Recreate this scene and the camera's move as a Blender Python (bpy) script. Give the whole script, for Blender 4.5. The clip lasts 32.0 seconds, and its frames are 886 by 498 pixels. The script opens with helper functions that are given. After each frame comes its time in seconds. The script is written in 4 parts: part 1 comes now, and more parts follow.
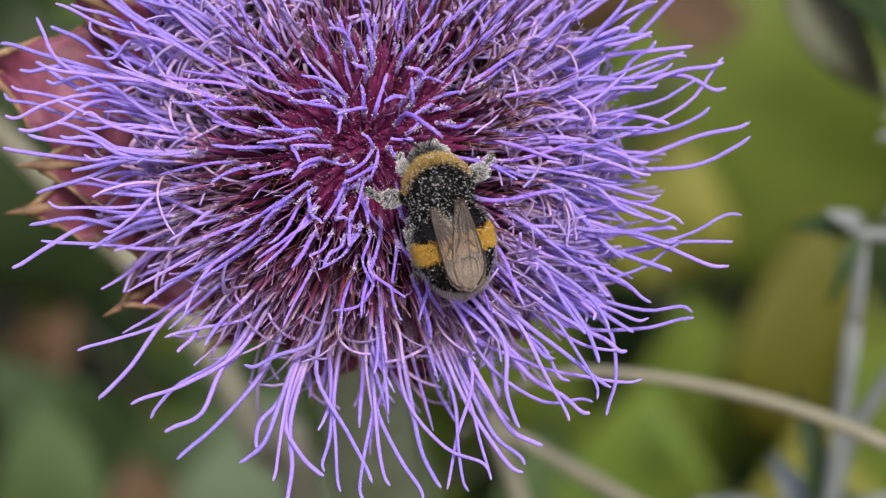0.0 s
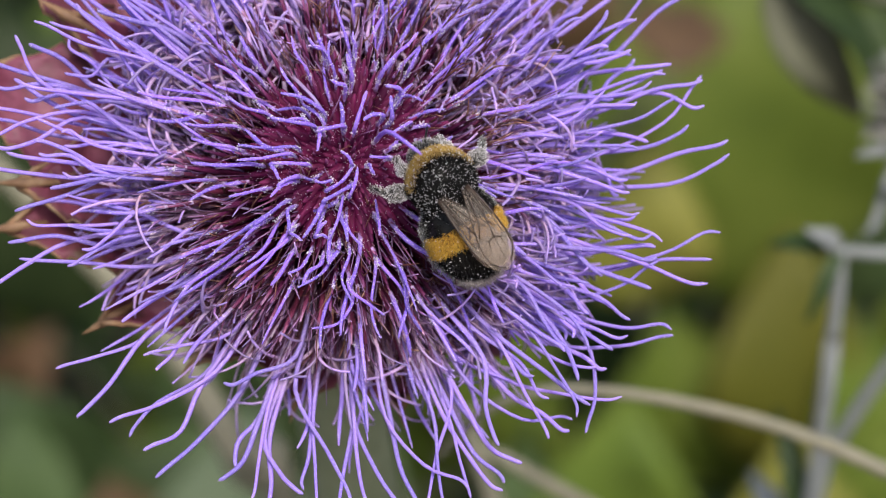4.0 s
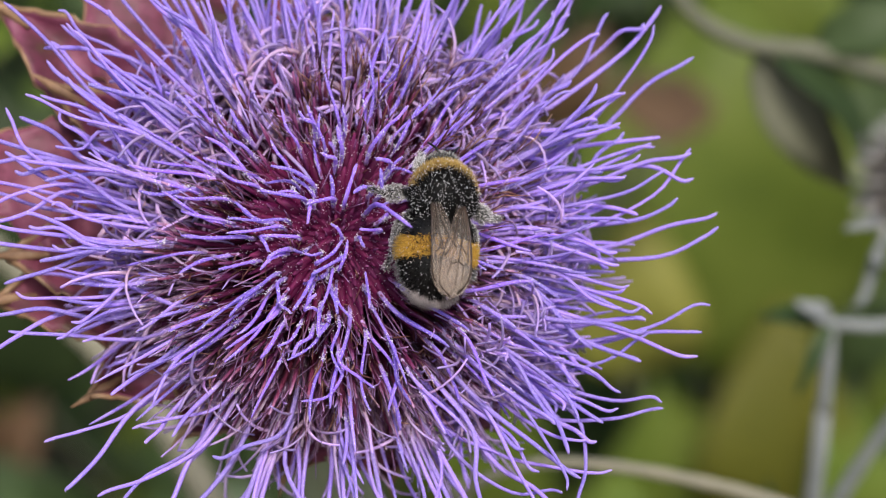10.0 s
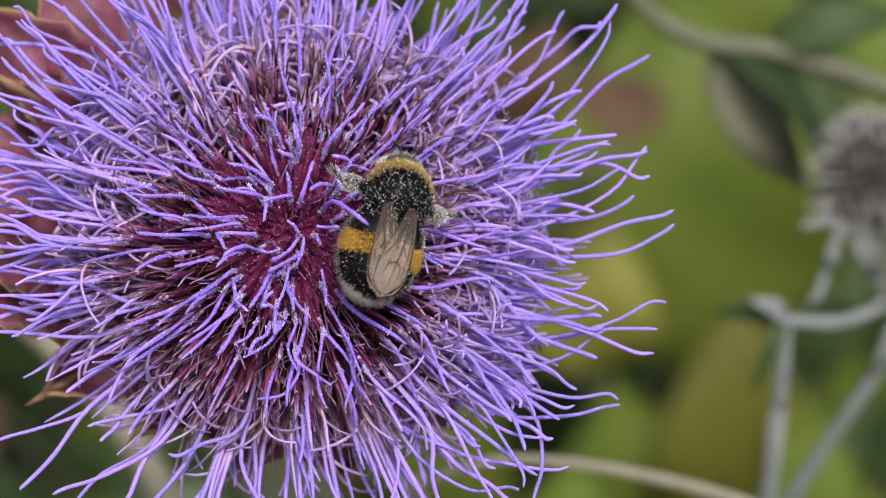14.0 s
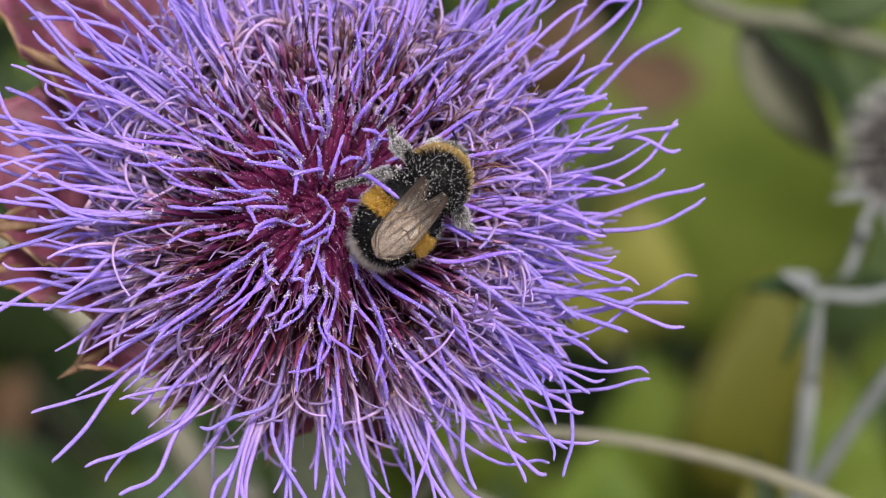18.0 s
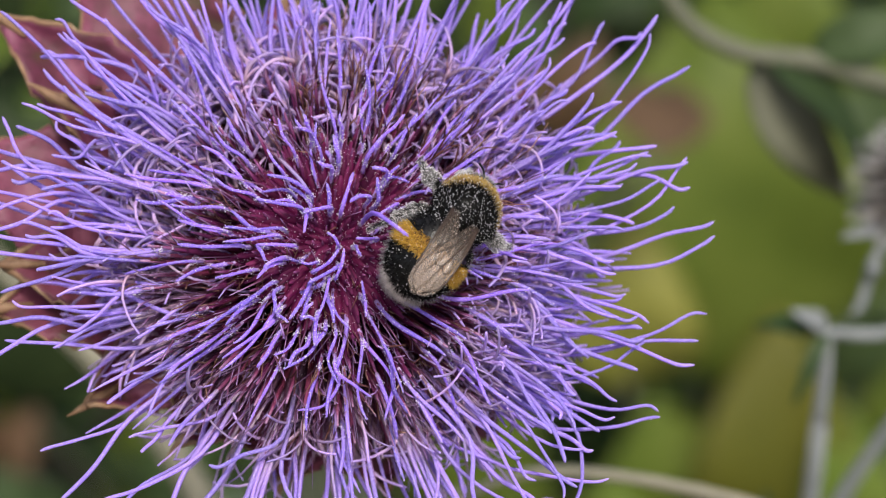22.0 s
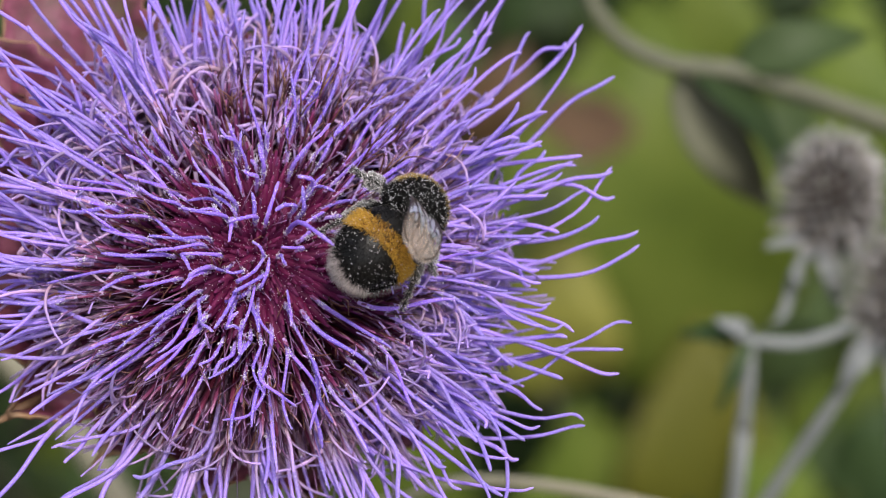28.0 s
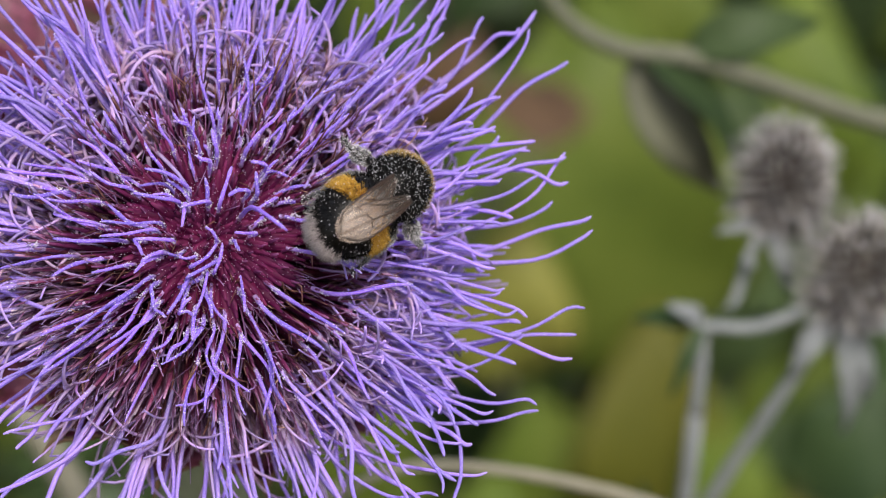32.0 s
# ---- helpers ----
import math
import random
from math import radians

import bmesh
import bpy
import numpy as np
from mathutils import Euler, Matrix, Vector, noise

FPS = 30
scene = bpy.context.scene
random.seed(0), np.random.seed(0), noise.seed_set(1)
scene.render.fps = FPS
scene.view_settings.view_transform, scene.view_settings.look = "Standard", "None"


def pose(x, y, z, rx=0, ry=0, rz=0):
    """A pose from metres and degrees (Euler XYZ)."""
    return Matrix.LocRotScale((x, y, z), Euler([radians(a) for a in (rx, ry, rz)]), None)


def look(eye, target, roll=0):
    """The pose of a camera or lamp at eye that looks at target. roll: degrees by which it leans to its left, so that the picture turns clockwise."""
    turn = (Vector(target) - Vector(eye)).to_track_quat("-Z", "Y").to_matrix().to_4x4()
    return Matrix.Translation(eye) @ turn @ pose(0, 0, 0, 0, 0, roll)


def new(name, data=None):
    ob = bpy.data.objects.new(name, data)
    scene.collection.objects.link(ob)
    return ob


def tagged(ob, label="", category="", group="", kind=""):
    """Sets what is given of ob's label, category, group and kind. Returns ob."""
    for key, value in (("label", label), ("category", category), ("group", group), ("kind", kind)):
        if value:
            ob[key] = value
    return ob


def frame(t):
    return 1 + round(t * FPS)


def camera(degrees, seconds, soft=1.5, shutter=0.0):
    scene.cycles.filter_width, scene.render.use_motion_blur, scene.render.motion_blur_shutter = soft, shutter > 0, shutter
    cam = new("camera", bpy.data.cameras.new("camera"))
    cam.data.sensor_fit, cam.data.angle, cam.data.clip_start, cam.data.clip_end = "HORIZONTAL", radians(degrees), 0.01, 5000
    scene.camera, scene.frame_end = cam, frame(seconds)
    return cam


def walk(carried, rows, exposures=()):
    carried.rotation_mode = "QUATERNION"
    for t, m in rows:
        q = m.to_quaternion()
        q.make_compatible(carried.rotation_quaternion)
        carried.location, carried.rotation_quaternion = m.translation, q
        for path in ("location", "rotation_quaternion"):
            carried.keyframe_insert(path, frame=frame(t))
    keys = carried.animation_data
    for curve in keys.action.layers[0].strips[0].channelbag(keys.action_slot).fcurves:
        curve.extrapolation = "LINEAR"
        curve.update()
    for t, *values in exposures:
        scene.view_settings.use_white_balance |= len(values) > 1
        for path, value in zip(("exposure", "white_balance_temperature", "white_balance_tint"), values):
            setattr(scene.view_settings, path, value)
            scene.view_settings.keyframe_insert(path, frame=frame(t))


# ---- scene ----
EYE = (0.0083, -0.1831, 1.2028)
cam = camera(26.0, 32.0, 1.1)
cam.data.dof.use_dof = True
cam.data.dof.focus_distance = 0.211
cam.data.dof.aperture_fstop = 15.5
# seconds, tilt and turn about its own axes of a camera that is held in one spot, looks 30 degrees down and swings
SWING = [
    (0, -2.755, 0.105), (0.5, -2.906, -0.265), (1, -2.754, -0.400), (1.5, -2.519, -0.551), (2, -2.241, -0.830), (2.5, -2.384, -0.459), (4.5, -2.014,
    -0.528), (5, -1.231, -0.596), (5.5, -0.969, -1.034), (6, -0.969, -1.253), (6.5, -0.860, -1.017), (7, -0.564, -1.421), (7.5, -0.126, -1.531), (8,
    0.254, -0.850), (8.5, 0.447, -0.110), (9, -0.000, -0.000), (9.5, 0.093, -0.345), (10, -0.059, -0.816), (10.5, -0.143, -1.001), (11, 0.161,
    -1.136), (11.5, 0.287, -0.909), (12, -0.033, -1.203), (12.5, -0.117, -1.455), (13, -0.319, -1.833), (13.5, -0.479, -2.059), (14, -0.142, -2.110),
    (14.5, -0.184, -1.909), (16.5, -0.294, -1.186), (17, -0.151, -1.640), (17.5, -0.404, -0.993), (18, -0.927, -1.202), (18.5, -0.800, -1.396), (19,
    -0.901, -1.395), (19.5, -0.766, -1.841), (20, -0.379, -1.547), (20.5, 0.060, -1.044), (21, 0.026, -0.867), (21.5, 0.051, -0.766), (22, 0.203,
    -0.918), (22.5, 0.321, -1.338), (23, 0.423, -1.758), (23.5, 0.457, -1.640), (24, 0.516, -1.582), (24.5, 0.550, -2.085), (25, 1.006, -2.320),
    (25.5, 0.981, -2.898), (27.5, 0.339, -2.588), (28, 0.475, -3.141), (28.5, 0.442, -3.625), (29, 0.155, -4.009), (29.5, 0.156, -4.192), (30, 0.054,
    -3.658), (30.5, -0.047, -3.858), (31, 0.054, -4.009), (31.5, -0.013, -4.092), (32, 0.038, -4.525)]
walk(cam, [(t, pose(*EYE, 60) @ pose(0, 0, 0, tilt, turn)) for t, tilt, turn in SWING])

# ---- light: a bright, hazy sky and a wide soft sun from above and behind ----
SUN_HEIGHT, SUN_SIDE = 56, 168
world = bpy.data.worlds.new("sky")
scene.world = world
world.use_nodes = True
sky = world.node_tree.nodes.new("ShaderNodeTexSky")
sky.sky_type, sky.sun_disc = "NISHITA", False
sky.sun_elevation, sky.sun_rotation = radians(SUN_HEIGHT), radians(SUN_SIDE)
sky.dust_density, sky.air_density = 4.0, 1.2
world.node_tree.links.new(sky.outputs[0], world.node_tree.nodes["Background"].inputs[0])
world.node_tree.nodes["Background"].inputs[1].default_value = 0.15
sun = new("sun", bpy.data.lights.new("sun", "SUN"))
sun.data.energy, sun.data.angle, sun.data.color = 3.05, radians(10), (1.0, 0.96, 0.9)
sun.matrix_world = look((math.sin(radians(SUN_SIDE)) * 5, math.cos(radians(SUN_SIDE)) * 5, 1.1 + 5 * math.tan(radians(SUN_HEIGHT))), (0, 0, 1.1))
scene.view_settings.exposure = 0.09

# ---- materials ----
MM = 0.001


def material(name, stops, rough=0.6, scale=300.0, along="", bump=0.2, through_light=0.0, metal=0.0, island=0.0, detail=4.0, spec=0.4, sheen=0.0, fleck=None):
    """Colours (place, r, g, b) run by noise, or along the piece where a named attribute gives the place; island: how much pieces differ."""
    m = bpy.data.materials.new(name)
    m.use_nodes = True
    n, l = m.node_tree.nodes, m.node_tree.links
    b = n["Principled BSDF"]
    coord = n.new("ShaderNodeTexCoord")
    tex = n.new("ShaderNodeTexNoise")
    tex.inputs["Scale"].default_value, tex.inputs["Detail"].default_value = scale, detail
    l.new(coord.outputs["Object"], tex.inputs["Vector"])
    big = n.new("ShaderNodeTexNoise")
    big.inputs["Scale"].default_value = scale / 7
    l.new(coord.outputs["Object"], big.inputs["Vector"])
    ramp = n.new("ShaderNodeValToRGB")
    while len(ramp.color_ramp.elements) < len(stops):
        ramp.color_ramp.elements.new(0.5)
    for e, (p, r, g, bl) in zip(ramp.color_ramp.elements, stops):
        e.position, e.color = p, (r, g, bl, 1)
    mix = n.new("ShaderNodeMath")
    mix.operation = "MULTIPLY_ADD"
    if along:
        a = n.new("ShaderNodeAttribute")
        a.attribute_name = along
        l.new(tex.outputs["Fac"], mix.inputs[0])
        mix.inputs[1].default_value = 0.25
        off = n.new("ShaderNodeMath")
        off.operation = "SUBTRACT"
        l.new(a.outputs["Fac"], off.inputs[0])
        off.inputs[1].default_value = 0.125
        l.new(off.outputs[0], mix.inputs[2])
    else:
        l.new(tex.outputs["Fac"], mix.inputs[0])
        mix.inputs[1].default_value = 0.6
        half = n.new("ShaderNodeMath")
        half.operation = "MULTIPLY"
        half.inputs[1].default_value = 0.4
        l.new(big.outputs["Fac"], half.inputs[0])
        l.new(half.outputs[0], mix.inputs[2])
    l.new(mix.outputs[0], ramp.inputs[0])
    colour = ramp.outputs[0]
    if island:
        g = n.new("ShaderNodeNewGeometry")
        o = n.new("ShaderNodeObjectInfo")
        s = n.new("ShaderNodeMath")
        s.operation = "ADD"
        l.new(g.outputs["Random Per Island"], s.inputs[0])
        l.new(o.outputs["Random"], s.inputs[1])
        w = n.new("ShaderNodeMath")
        w.operation = "FRACT"
        l.new(s.outputs[0], w.inputs[0])
        r = n.new("ShaderNodeMapRange")
        r.inputs["To Min"].default_value, r.inputs["To Max"].default_value = 1 - island, 1 + island
        l.new(w.outputs[0], r.inputs["Value"])
        hsv = n.new("ShaderNodeHueSaturation")
        l.new(r.outputs[0], hsv.inputs["Value"])
        h = n.new("ShaderNodeMapRange")
        h.inputs["To Min"].default_value, h.inputs["To Max"].default_value = 0.5 - island * 0.04, 0.5 + island * 0.04
        l.new(w.outputs[0], h.inputs["Value"])
        l.new(h.outputs[0], hsv.inputs["Hue"])
        l.new(colour, hsv.inputs["Color"])
        colour = hsv.outputs[0]
    if fleck:
        # pale grains that cling to the surface
        fine = n.new("ShaderNodeTexNoise")
        fine.inputs["Scale"].default_value, fine.inputs["Detail"].default_value = fleck[0], 2.0
        l.new(coord.outputs["Object"], fine.inputs["Vector"])
        cut = n.new("ShaderNodeMapRange")
        cut.inputs["From Min"].default_value, cut.inputs["From Max"].default_value, cut.inputs["To Max"].default_value = 0.52, 0.68, fleck[1]
        l.new(fine.outputs["Fac"], cut.inputs["Value"])
        over = n.new("ShaderNodeMix")
        over.data_type = "RGBA"
        l.new(cut.outputs[0], over.inputs[0])
        l.new(colour, over.inputs[6])
        over.inputs[7].default_value = (*fleck[2], 1)
        colour = over.outputs[2]
    l.new(colour, b.inputs["Base Color"])
    b.inputs["Roughness"].default_value, b.inputs["Metallic"].default_value = rough, metal
    b.inputs["Specular IOR Level"].default_value = spec
    b.inputs["Sheen Weight"].default_value = sheen
    if bump:
        bp = n.new("ShaderNodeBump")
        bp.inputs["Strength"].default_value, bp.inputs["Distance"].default_value = bump, 0.15 / scale
        l.new(tex.outputs["Fac"], bp.inputs["Height"])
        l.new(bp.outputs[0], b.inputs["Normal"])
    if through_light:
        t = n.new("ShaderNodeBsdfTranslucent")
        l.new(colour, t.inputs["Color"])
        ms = n.new("ShaderNodeMixShader")
        ms.inputs[0].default_value = through_light
        l.new(b.outputs[0], ms.inputs[1])
        l.new(t.outputs[0], ms.inputs[2])
        l.new(ms.outputs[0], n["Material Output"].inputs["Surface"])
    return m


STYLE = material("violet_style", [(0.0, 0.60, 0.43, 0.66), (0.14, 0.42, 0.275, 0.76), (0.6, 0.335, 0.217, 0.80), (1.0, 0.40, 0.28, 0.82)], 0.7, 4500, "along", 0.8, 0.2, island=0.2, spec=0.15, fleck=(8000, 0.42, (0.78, 0.71, 0.92)))
DUSTED = material("dusted_style", [(0.0, 0.58, 0.36, 0.66), (0.14, 0.36, 0.20, 0.75), (0.6, 0.29, 0.15, 0.82), (1.0, 0.35, 0.215, 0.84)], 0.8, 5500, "along", 1.0, 0.2, island=0.2, spec=0.1, fleck=(7500, 0.42, (0.80, 0.70, 0.92)))
# tube and thread roots run near-black: shade between crowded florets, put into the colour
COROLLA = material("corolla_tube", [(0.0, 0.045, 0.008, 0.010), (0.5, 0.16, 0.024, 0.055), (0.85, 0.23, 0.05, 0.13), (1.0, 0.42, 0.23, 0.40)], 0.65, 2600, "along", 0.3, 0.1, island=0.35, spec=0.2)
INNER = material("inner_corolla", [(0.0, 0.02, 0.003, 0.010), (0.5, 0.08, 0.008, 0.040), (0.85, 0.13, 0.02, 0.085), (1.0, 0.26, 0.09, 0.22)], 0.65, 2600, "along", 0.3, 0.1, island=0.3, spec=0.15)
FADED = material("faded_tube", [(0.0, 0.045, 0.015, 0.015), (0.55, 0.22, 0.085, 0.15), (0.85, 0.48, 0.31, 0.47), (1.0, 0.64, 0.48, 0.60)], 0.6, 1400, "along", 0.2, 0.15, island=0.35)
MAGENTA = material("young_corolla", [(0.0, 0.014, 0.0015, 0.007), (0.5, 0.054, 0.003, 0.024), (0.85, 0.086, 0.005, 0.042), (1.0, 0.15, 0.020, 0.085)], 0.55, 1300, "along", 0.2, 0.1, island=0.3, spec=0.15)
LOBE = material("faded_lobe", [(0.0, 0.60, 0.38, 0.46), (0.4, 0.62, 0.43, 0.66), (1.0, 0.50, 0.36, 0.82)], 0.6, 1600, "along", 0.2, 0.3, island=0.3)
SHARD = material("lilac_shard", [(0.0, 0.12, 0.02, 0.06), (0.5, 0.30, 0.15, 0.40), (1.0, 0.50, 0.37, 0.76)], 0.6, 1600, "along", 0.2, 0.2, island=0.35)
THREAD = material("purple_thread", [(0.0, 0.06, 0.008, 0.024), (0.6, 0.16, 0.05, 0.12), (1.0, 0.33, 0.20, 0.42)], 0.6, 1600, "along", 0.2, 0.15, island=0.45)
DRY = material("dry_pappus", [(0.2, 0.06, 0.015, 0.015), (0.5, 0.15, 0.05, 0.045), (0.72, 0.50, 0.31, 0.26)], 0.7, 900, "", 0.2, 0.1, island=0.5)
CRUMBS = material("lilac_white_pollen", [(0.3, 0.78, 0.70, 0.86), (0.7, 0.93, 0.88, 0.95)], 0.8, 4000, "", 0.1, 0.2)
COAT = material("pollen_coat", [(0.3, 0.50, 0.38, 0.82), (0.6, 0.66, 0.55, 0.90), (0.75, 0.85, 0.78, 0.95)], 0.8, 5000, "", 0.1, 0.2, island=0.2)
POLLEN = material("white_pollen", [(0.3, 0.84, 0.80, 0.83), (0.7, 0.95, 0.92, 0.94)], 0.8, 4000, "", 0.1)
BRACT = material("purple_bract", [(0.34, 0.085, 0.07, 0.028), (0.43, 0.11, 0.035, 0.045), (0.54, 0.18, 0.042, 0.080), (0.70, 0.29, 0.10, 0.15)], 0.5, 210, "", 0.8, 0.1, island=0.2, spec=0.3, fleck=(700, 0.4, (0.07, 0.02, 0.03)))
BRACT_EDGE = material("tan_bract_edge", [(0.3, 0.12, 0.06, 0.03), (0.55, 0.26, 0.15, 0.08), (0.8, 0.55, 0.41, 0.26)], 0.6, 500, "", 0.3)
STEM = material("grey_green_stem", [(0.25, 0.16, 0.19, 0.10), (0.75, 0.32, 0.34, 0.22)], 0.7, 250, "", 0.4)
SILVER = material("silver_stem", [(0.2, 0.13, 0.14, 0.14), (0.8, 0.25, 0.265, 0.265)], 0.6, 250, "", 0.3)
OLIVE = material("olive_stem", [(0.2, 0.075, 0.08, 0.048), (0.8, 0.15, 0.15, 0.10)], 0.7, 220, "", 0.3)
TAN = material("tan_stalk", [(0.2, 0.15, 0.14, 0.095), (0.8, 0.25, 0.23, 0.165)], 0.7, 220, "", 0.3)
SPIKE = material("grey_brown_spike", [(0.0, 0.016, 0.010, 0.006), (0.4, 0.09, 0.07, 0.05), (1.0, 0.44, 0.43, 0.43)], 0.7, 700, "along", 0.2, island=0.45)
GREEN = material("fresh_leaf", [(0.25, 0.055, 0.088, 0.013), (0.5, 0.105, 0.15, 0.022), (0.75, 0.165, 0.205, 0.038)], 0.5, 18, "", 0.3, 0.25, island=0.2, spec=0.15)
BLUEGREEN = material("blue_green_leaf", [(0.2, 0.035, 0.065, 0.022), (0.8, 0.085, 0.125, 0.045)], 0.5, 18, "", 0.3, 0.2, island=0.15, spec=0.15)
YELLOW = material("yellowing_leaf", [(0.2, 0.14, 0.155, 0.025), (0.8, 0.29, 0.28, 0.06)], 0.5, 14, "", 0.3, 0.25, island=0.1, spec=0.15)
GOLD = material("ochre_leaf", [(0.2, 0.065, 0.075, 0.010), (0.8, 0.125, 0.115, 0.016)], 0.5, 14, "", 0.3, 0.25, island=0.1, spec=0.15)
# leaves that stand in shadow: the shade is put into this dark green
DARK = material("shade_toned_leaf", [(0.2, 0.016, 0.032, 0.011), (0.8, 0.045, 0.070, 0.024)], 0.5, 18, "", 0.3, 0.1, island=0.3, spec=0.15)
RUSSET = material("withered_leaf", [(0.2, 0.045, 0.024, 0.010), (0.8, 0.11, 0.058, 0.026)], 0.7, 25, "", 0.3, 0.1, island=0.2)
PALE = material("pale_sage_leaf", [(0.2, 0.065, 0.095, 0.05), (0.8, 0.135, 0.175, 0.105)], 0.6, 30, "", 0.3, 0.2, island=0.15, spec=0.15)
SOIL = material("garden_soil", [(0.25, 0.03, 0.022, 0.014), (0.75, 0.09, 0.07, 0.045)], 0.95, 22, "", 0.6)
HIDE = material("black_cuticle", [(0.3, 0.005, 0.0045, 0.0045), (0.7, 0.012, 0.011, 0.010)], 0.34, 1500, "", 0.25, spec=0.28)
BLACK_FUR = material("black_fur", [(0.0, 0.003, 0.003, 0.003), (1.0, 0.010, 0.009, 0.009)], 0.8, 1500, "along", 0.0, island=0.3, spec=0.08)
AMBER_FUR = material("amber_fur", [(0.0, 0.14, 0.075, 0.016), (1.0, 0.58, 0.39, 0.13)], 0.7, 1500, "along", 0.0, 0.2, island=0.3, spec=0.08)
YELLOW_FUR = material("yellow_fur", [(0.0, 0.30, 0.13, 0.008), (1.0, 0.86, 0.53, 0.11)], 0.7, 1500, "along", 0.0, 0.2, island=0.3, spec=0.08)
WHITE_FUR = material("greyish_white_fur", [(0.0, 0.10, 0.085, 0.085), (1.0, 0.66, 0.57, 0.57)], 0.7, 1500, "along", 0.0, 0.2, island=0.3, spec=0.08)
GREY_FUR = material("pollen_dusted_fur", [(0.0, 0.02, 0.02, 0.02), (0.5, 0.12, 0.12, 0.115), (1.0, 0.58, 0.56, 0.55)], 0.8, 1500, "along", 0.0, island=0.4, spec=0.08)
VEIN = material("dark_wing_vein", [(0.3, 0.02, 0.012, 0.008), (0.7, 0.05, 0.03, 0.02)], 0.4, 900, "", 0.0)
CREAM_FUR = material("pollen_caked_fur", [(0.0, 0.06, 0.06, 0.055), (0.4, 0.24, 0.23, 0.215), (1.0, 0.72, 0.69, 0.67)], 0.8, 1500, "along", 0.0, 0.2, island=0.4, spec=0.08)
FLY_YELLOW = material("yellow_stripe", [(0.3, 0.28, 0.22, 0.04), (0.7, 0.42, 0.34, 0.07)], 0.4, 900, "", 0.0)


def wing_material():
    m = bpy.data.materials.new("smoky_wing")
    m.use_nodes = True
    n, l = m.node_tree.nodes, m.node_tree.links
    b = n["Principled BSDF"]
    c = n.new("ShaderNodeTexCoord")
    t = n.new("ShaderNodeTexNoise")
    t.inputs["Scale"].default_value = 420
    l.new(c.outputs["Object"], t.inputs["Vector"])
    r = n.new("ShaderNodeValToRGB")
    r.color_ramp.elements[0].color, r.color_ramp.elements[1].color = (0.50, 0.41, 0.35, 1), (0.70, 0.60, 0.53, 1)
    r.color_ramp.elements[0].position, r.color_ramp.elements[1].position = 0.3, 0.7
    l.new(t.outputs["Fac"], r.inputs[0])
    l.new(r.outputs[0], b.inputs["Base Color"])
    b.inputs["Roughness"].default_value = 0.24
    bp = n.new("ShaderNodeBump")
    bp.inputs["Strength"].default_value, bp.inputs["Distance"].default_value = 0.12, 0.0003
    l.new(t.outputs["Fac"], bp.inputs["Height"])
    l.new(bp.outputs[0], b.inputs["Normal"])
    clear = n.new("ShaderNodeBsdfTransparent")
    clear.inputs["Color"].default_value = (0.86, 0.82, 0.78, 1)
    mix = n.new("ShaderNodeMixShader")
    along = n.new("ShaderNodeAttribute")
    along.attribute_name = "along"
    # more pale beige towards the tip: sheen of the outer wing put into colour
    thick = n.new("ShaderNodeMapRange")
    thick.inputs["From Min"].default_value, thick.inputs["From Max"].default_value = 0.25, 0.7
    thick.inputs["To Min"].default_value, thick.inputs["To Max"].default_value = 0.05, 0.185
    l.new(along.outputs["Fac"], thick.inputs["Value"])
    l.new(thick.outputs[0], mix.inputs[0])
    l.new(clear.outputs[0], mix.inputs[1])
    l.new(b.outputs[0], mix.inputs[2])
    sheen = n.new("ShaderNodeBsdfGlossy")
    sheen.inputs["Roughness"].default_value, sheen.inputs["Color"].default_value = 0.45, (0.95, 0.9, 0.86, 1)
    l.new(bp.outputs[0], sheen.inputs["Normal"])
    edge = n.new("ShaderNodeFresnel")
    edge.inputs["IOR"].default_value = 1.12
    film = n.new("ShaderNodeMixShader")
    l.new(edge.outputs[0], film.inputs[0])
    l.new(mix.outputs[0], film.inputs[1])
    l.new(sheen.outputs[0], film.inputs[2])
    l.new(film.outputs[0], n["Material Output"].inputs["Surface"])
    return m


WING = wing_material()


# ---- builders ----
def unit(v):
    v = np.asarray(v, float)
    return v / max(np.linalg.norm(v), 1e-12)


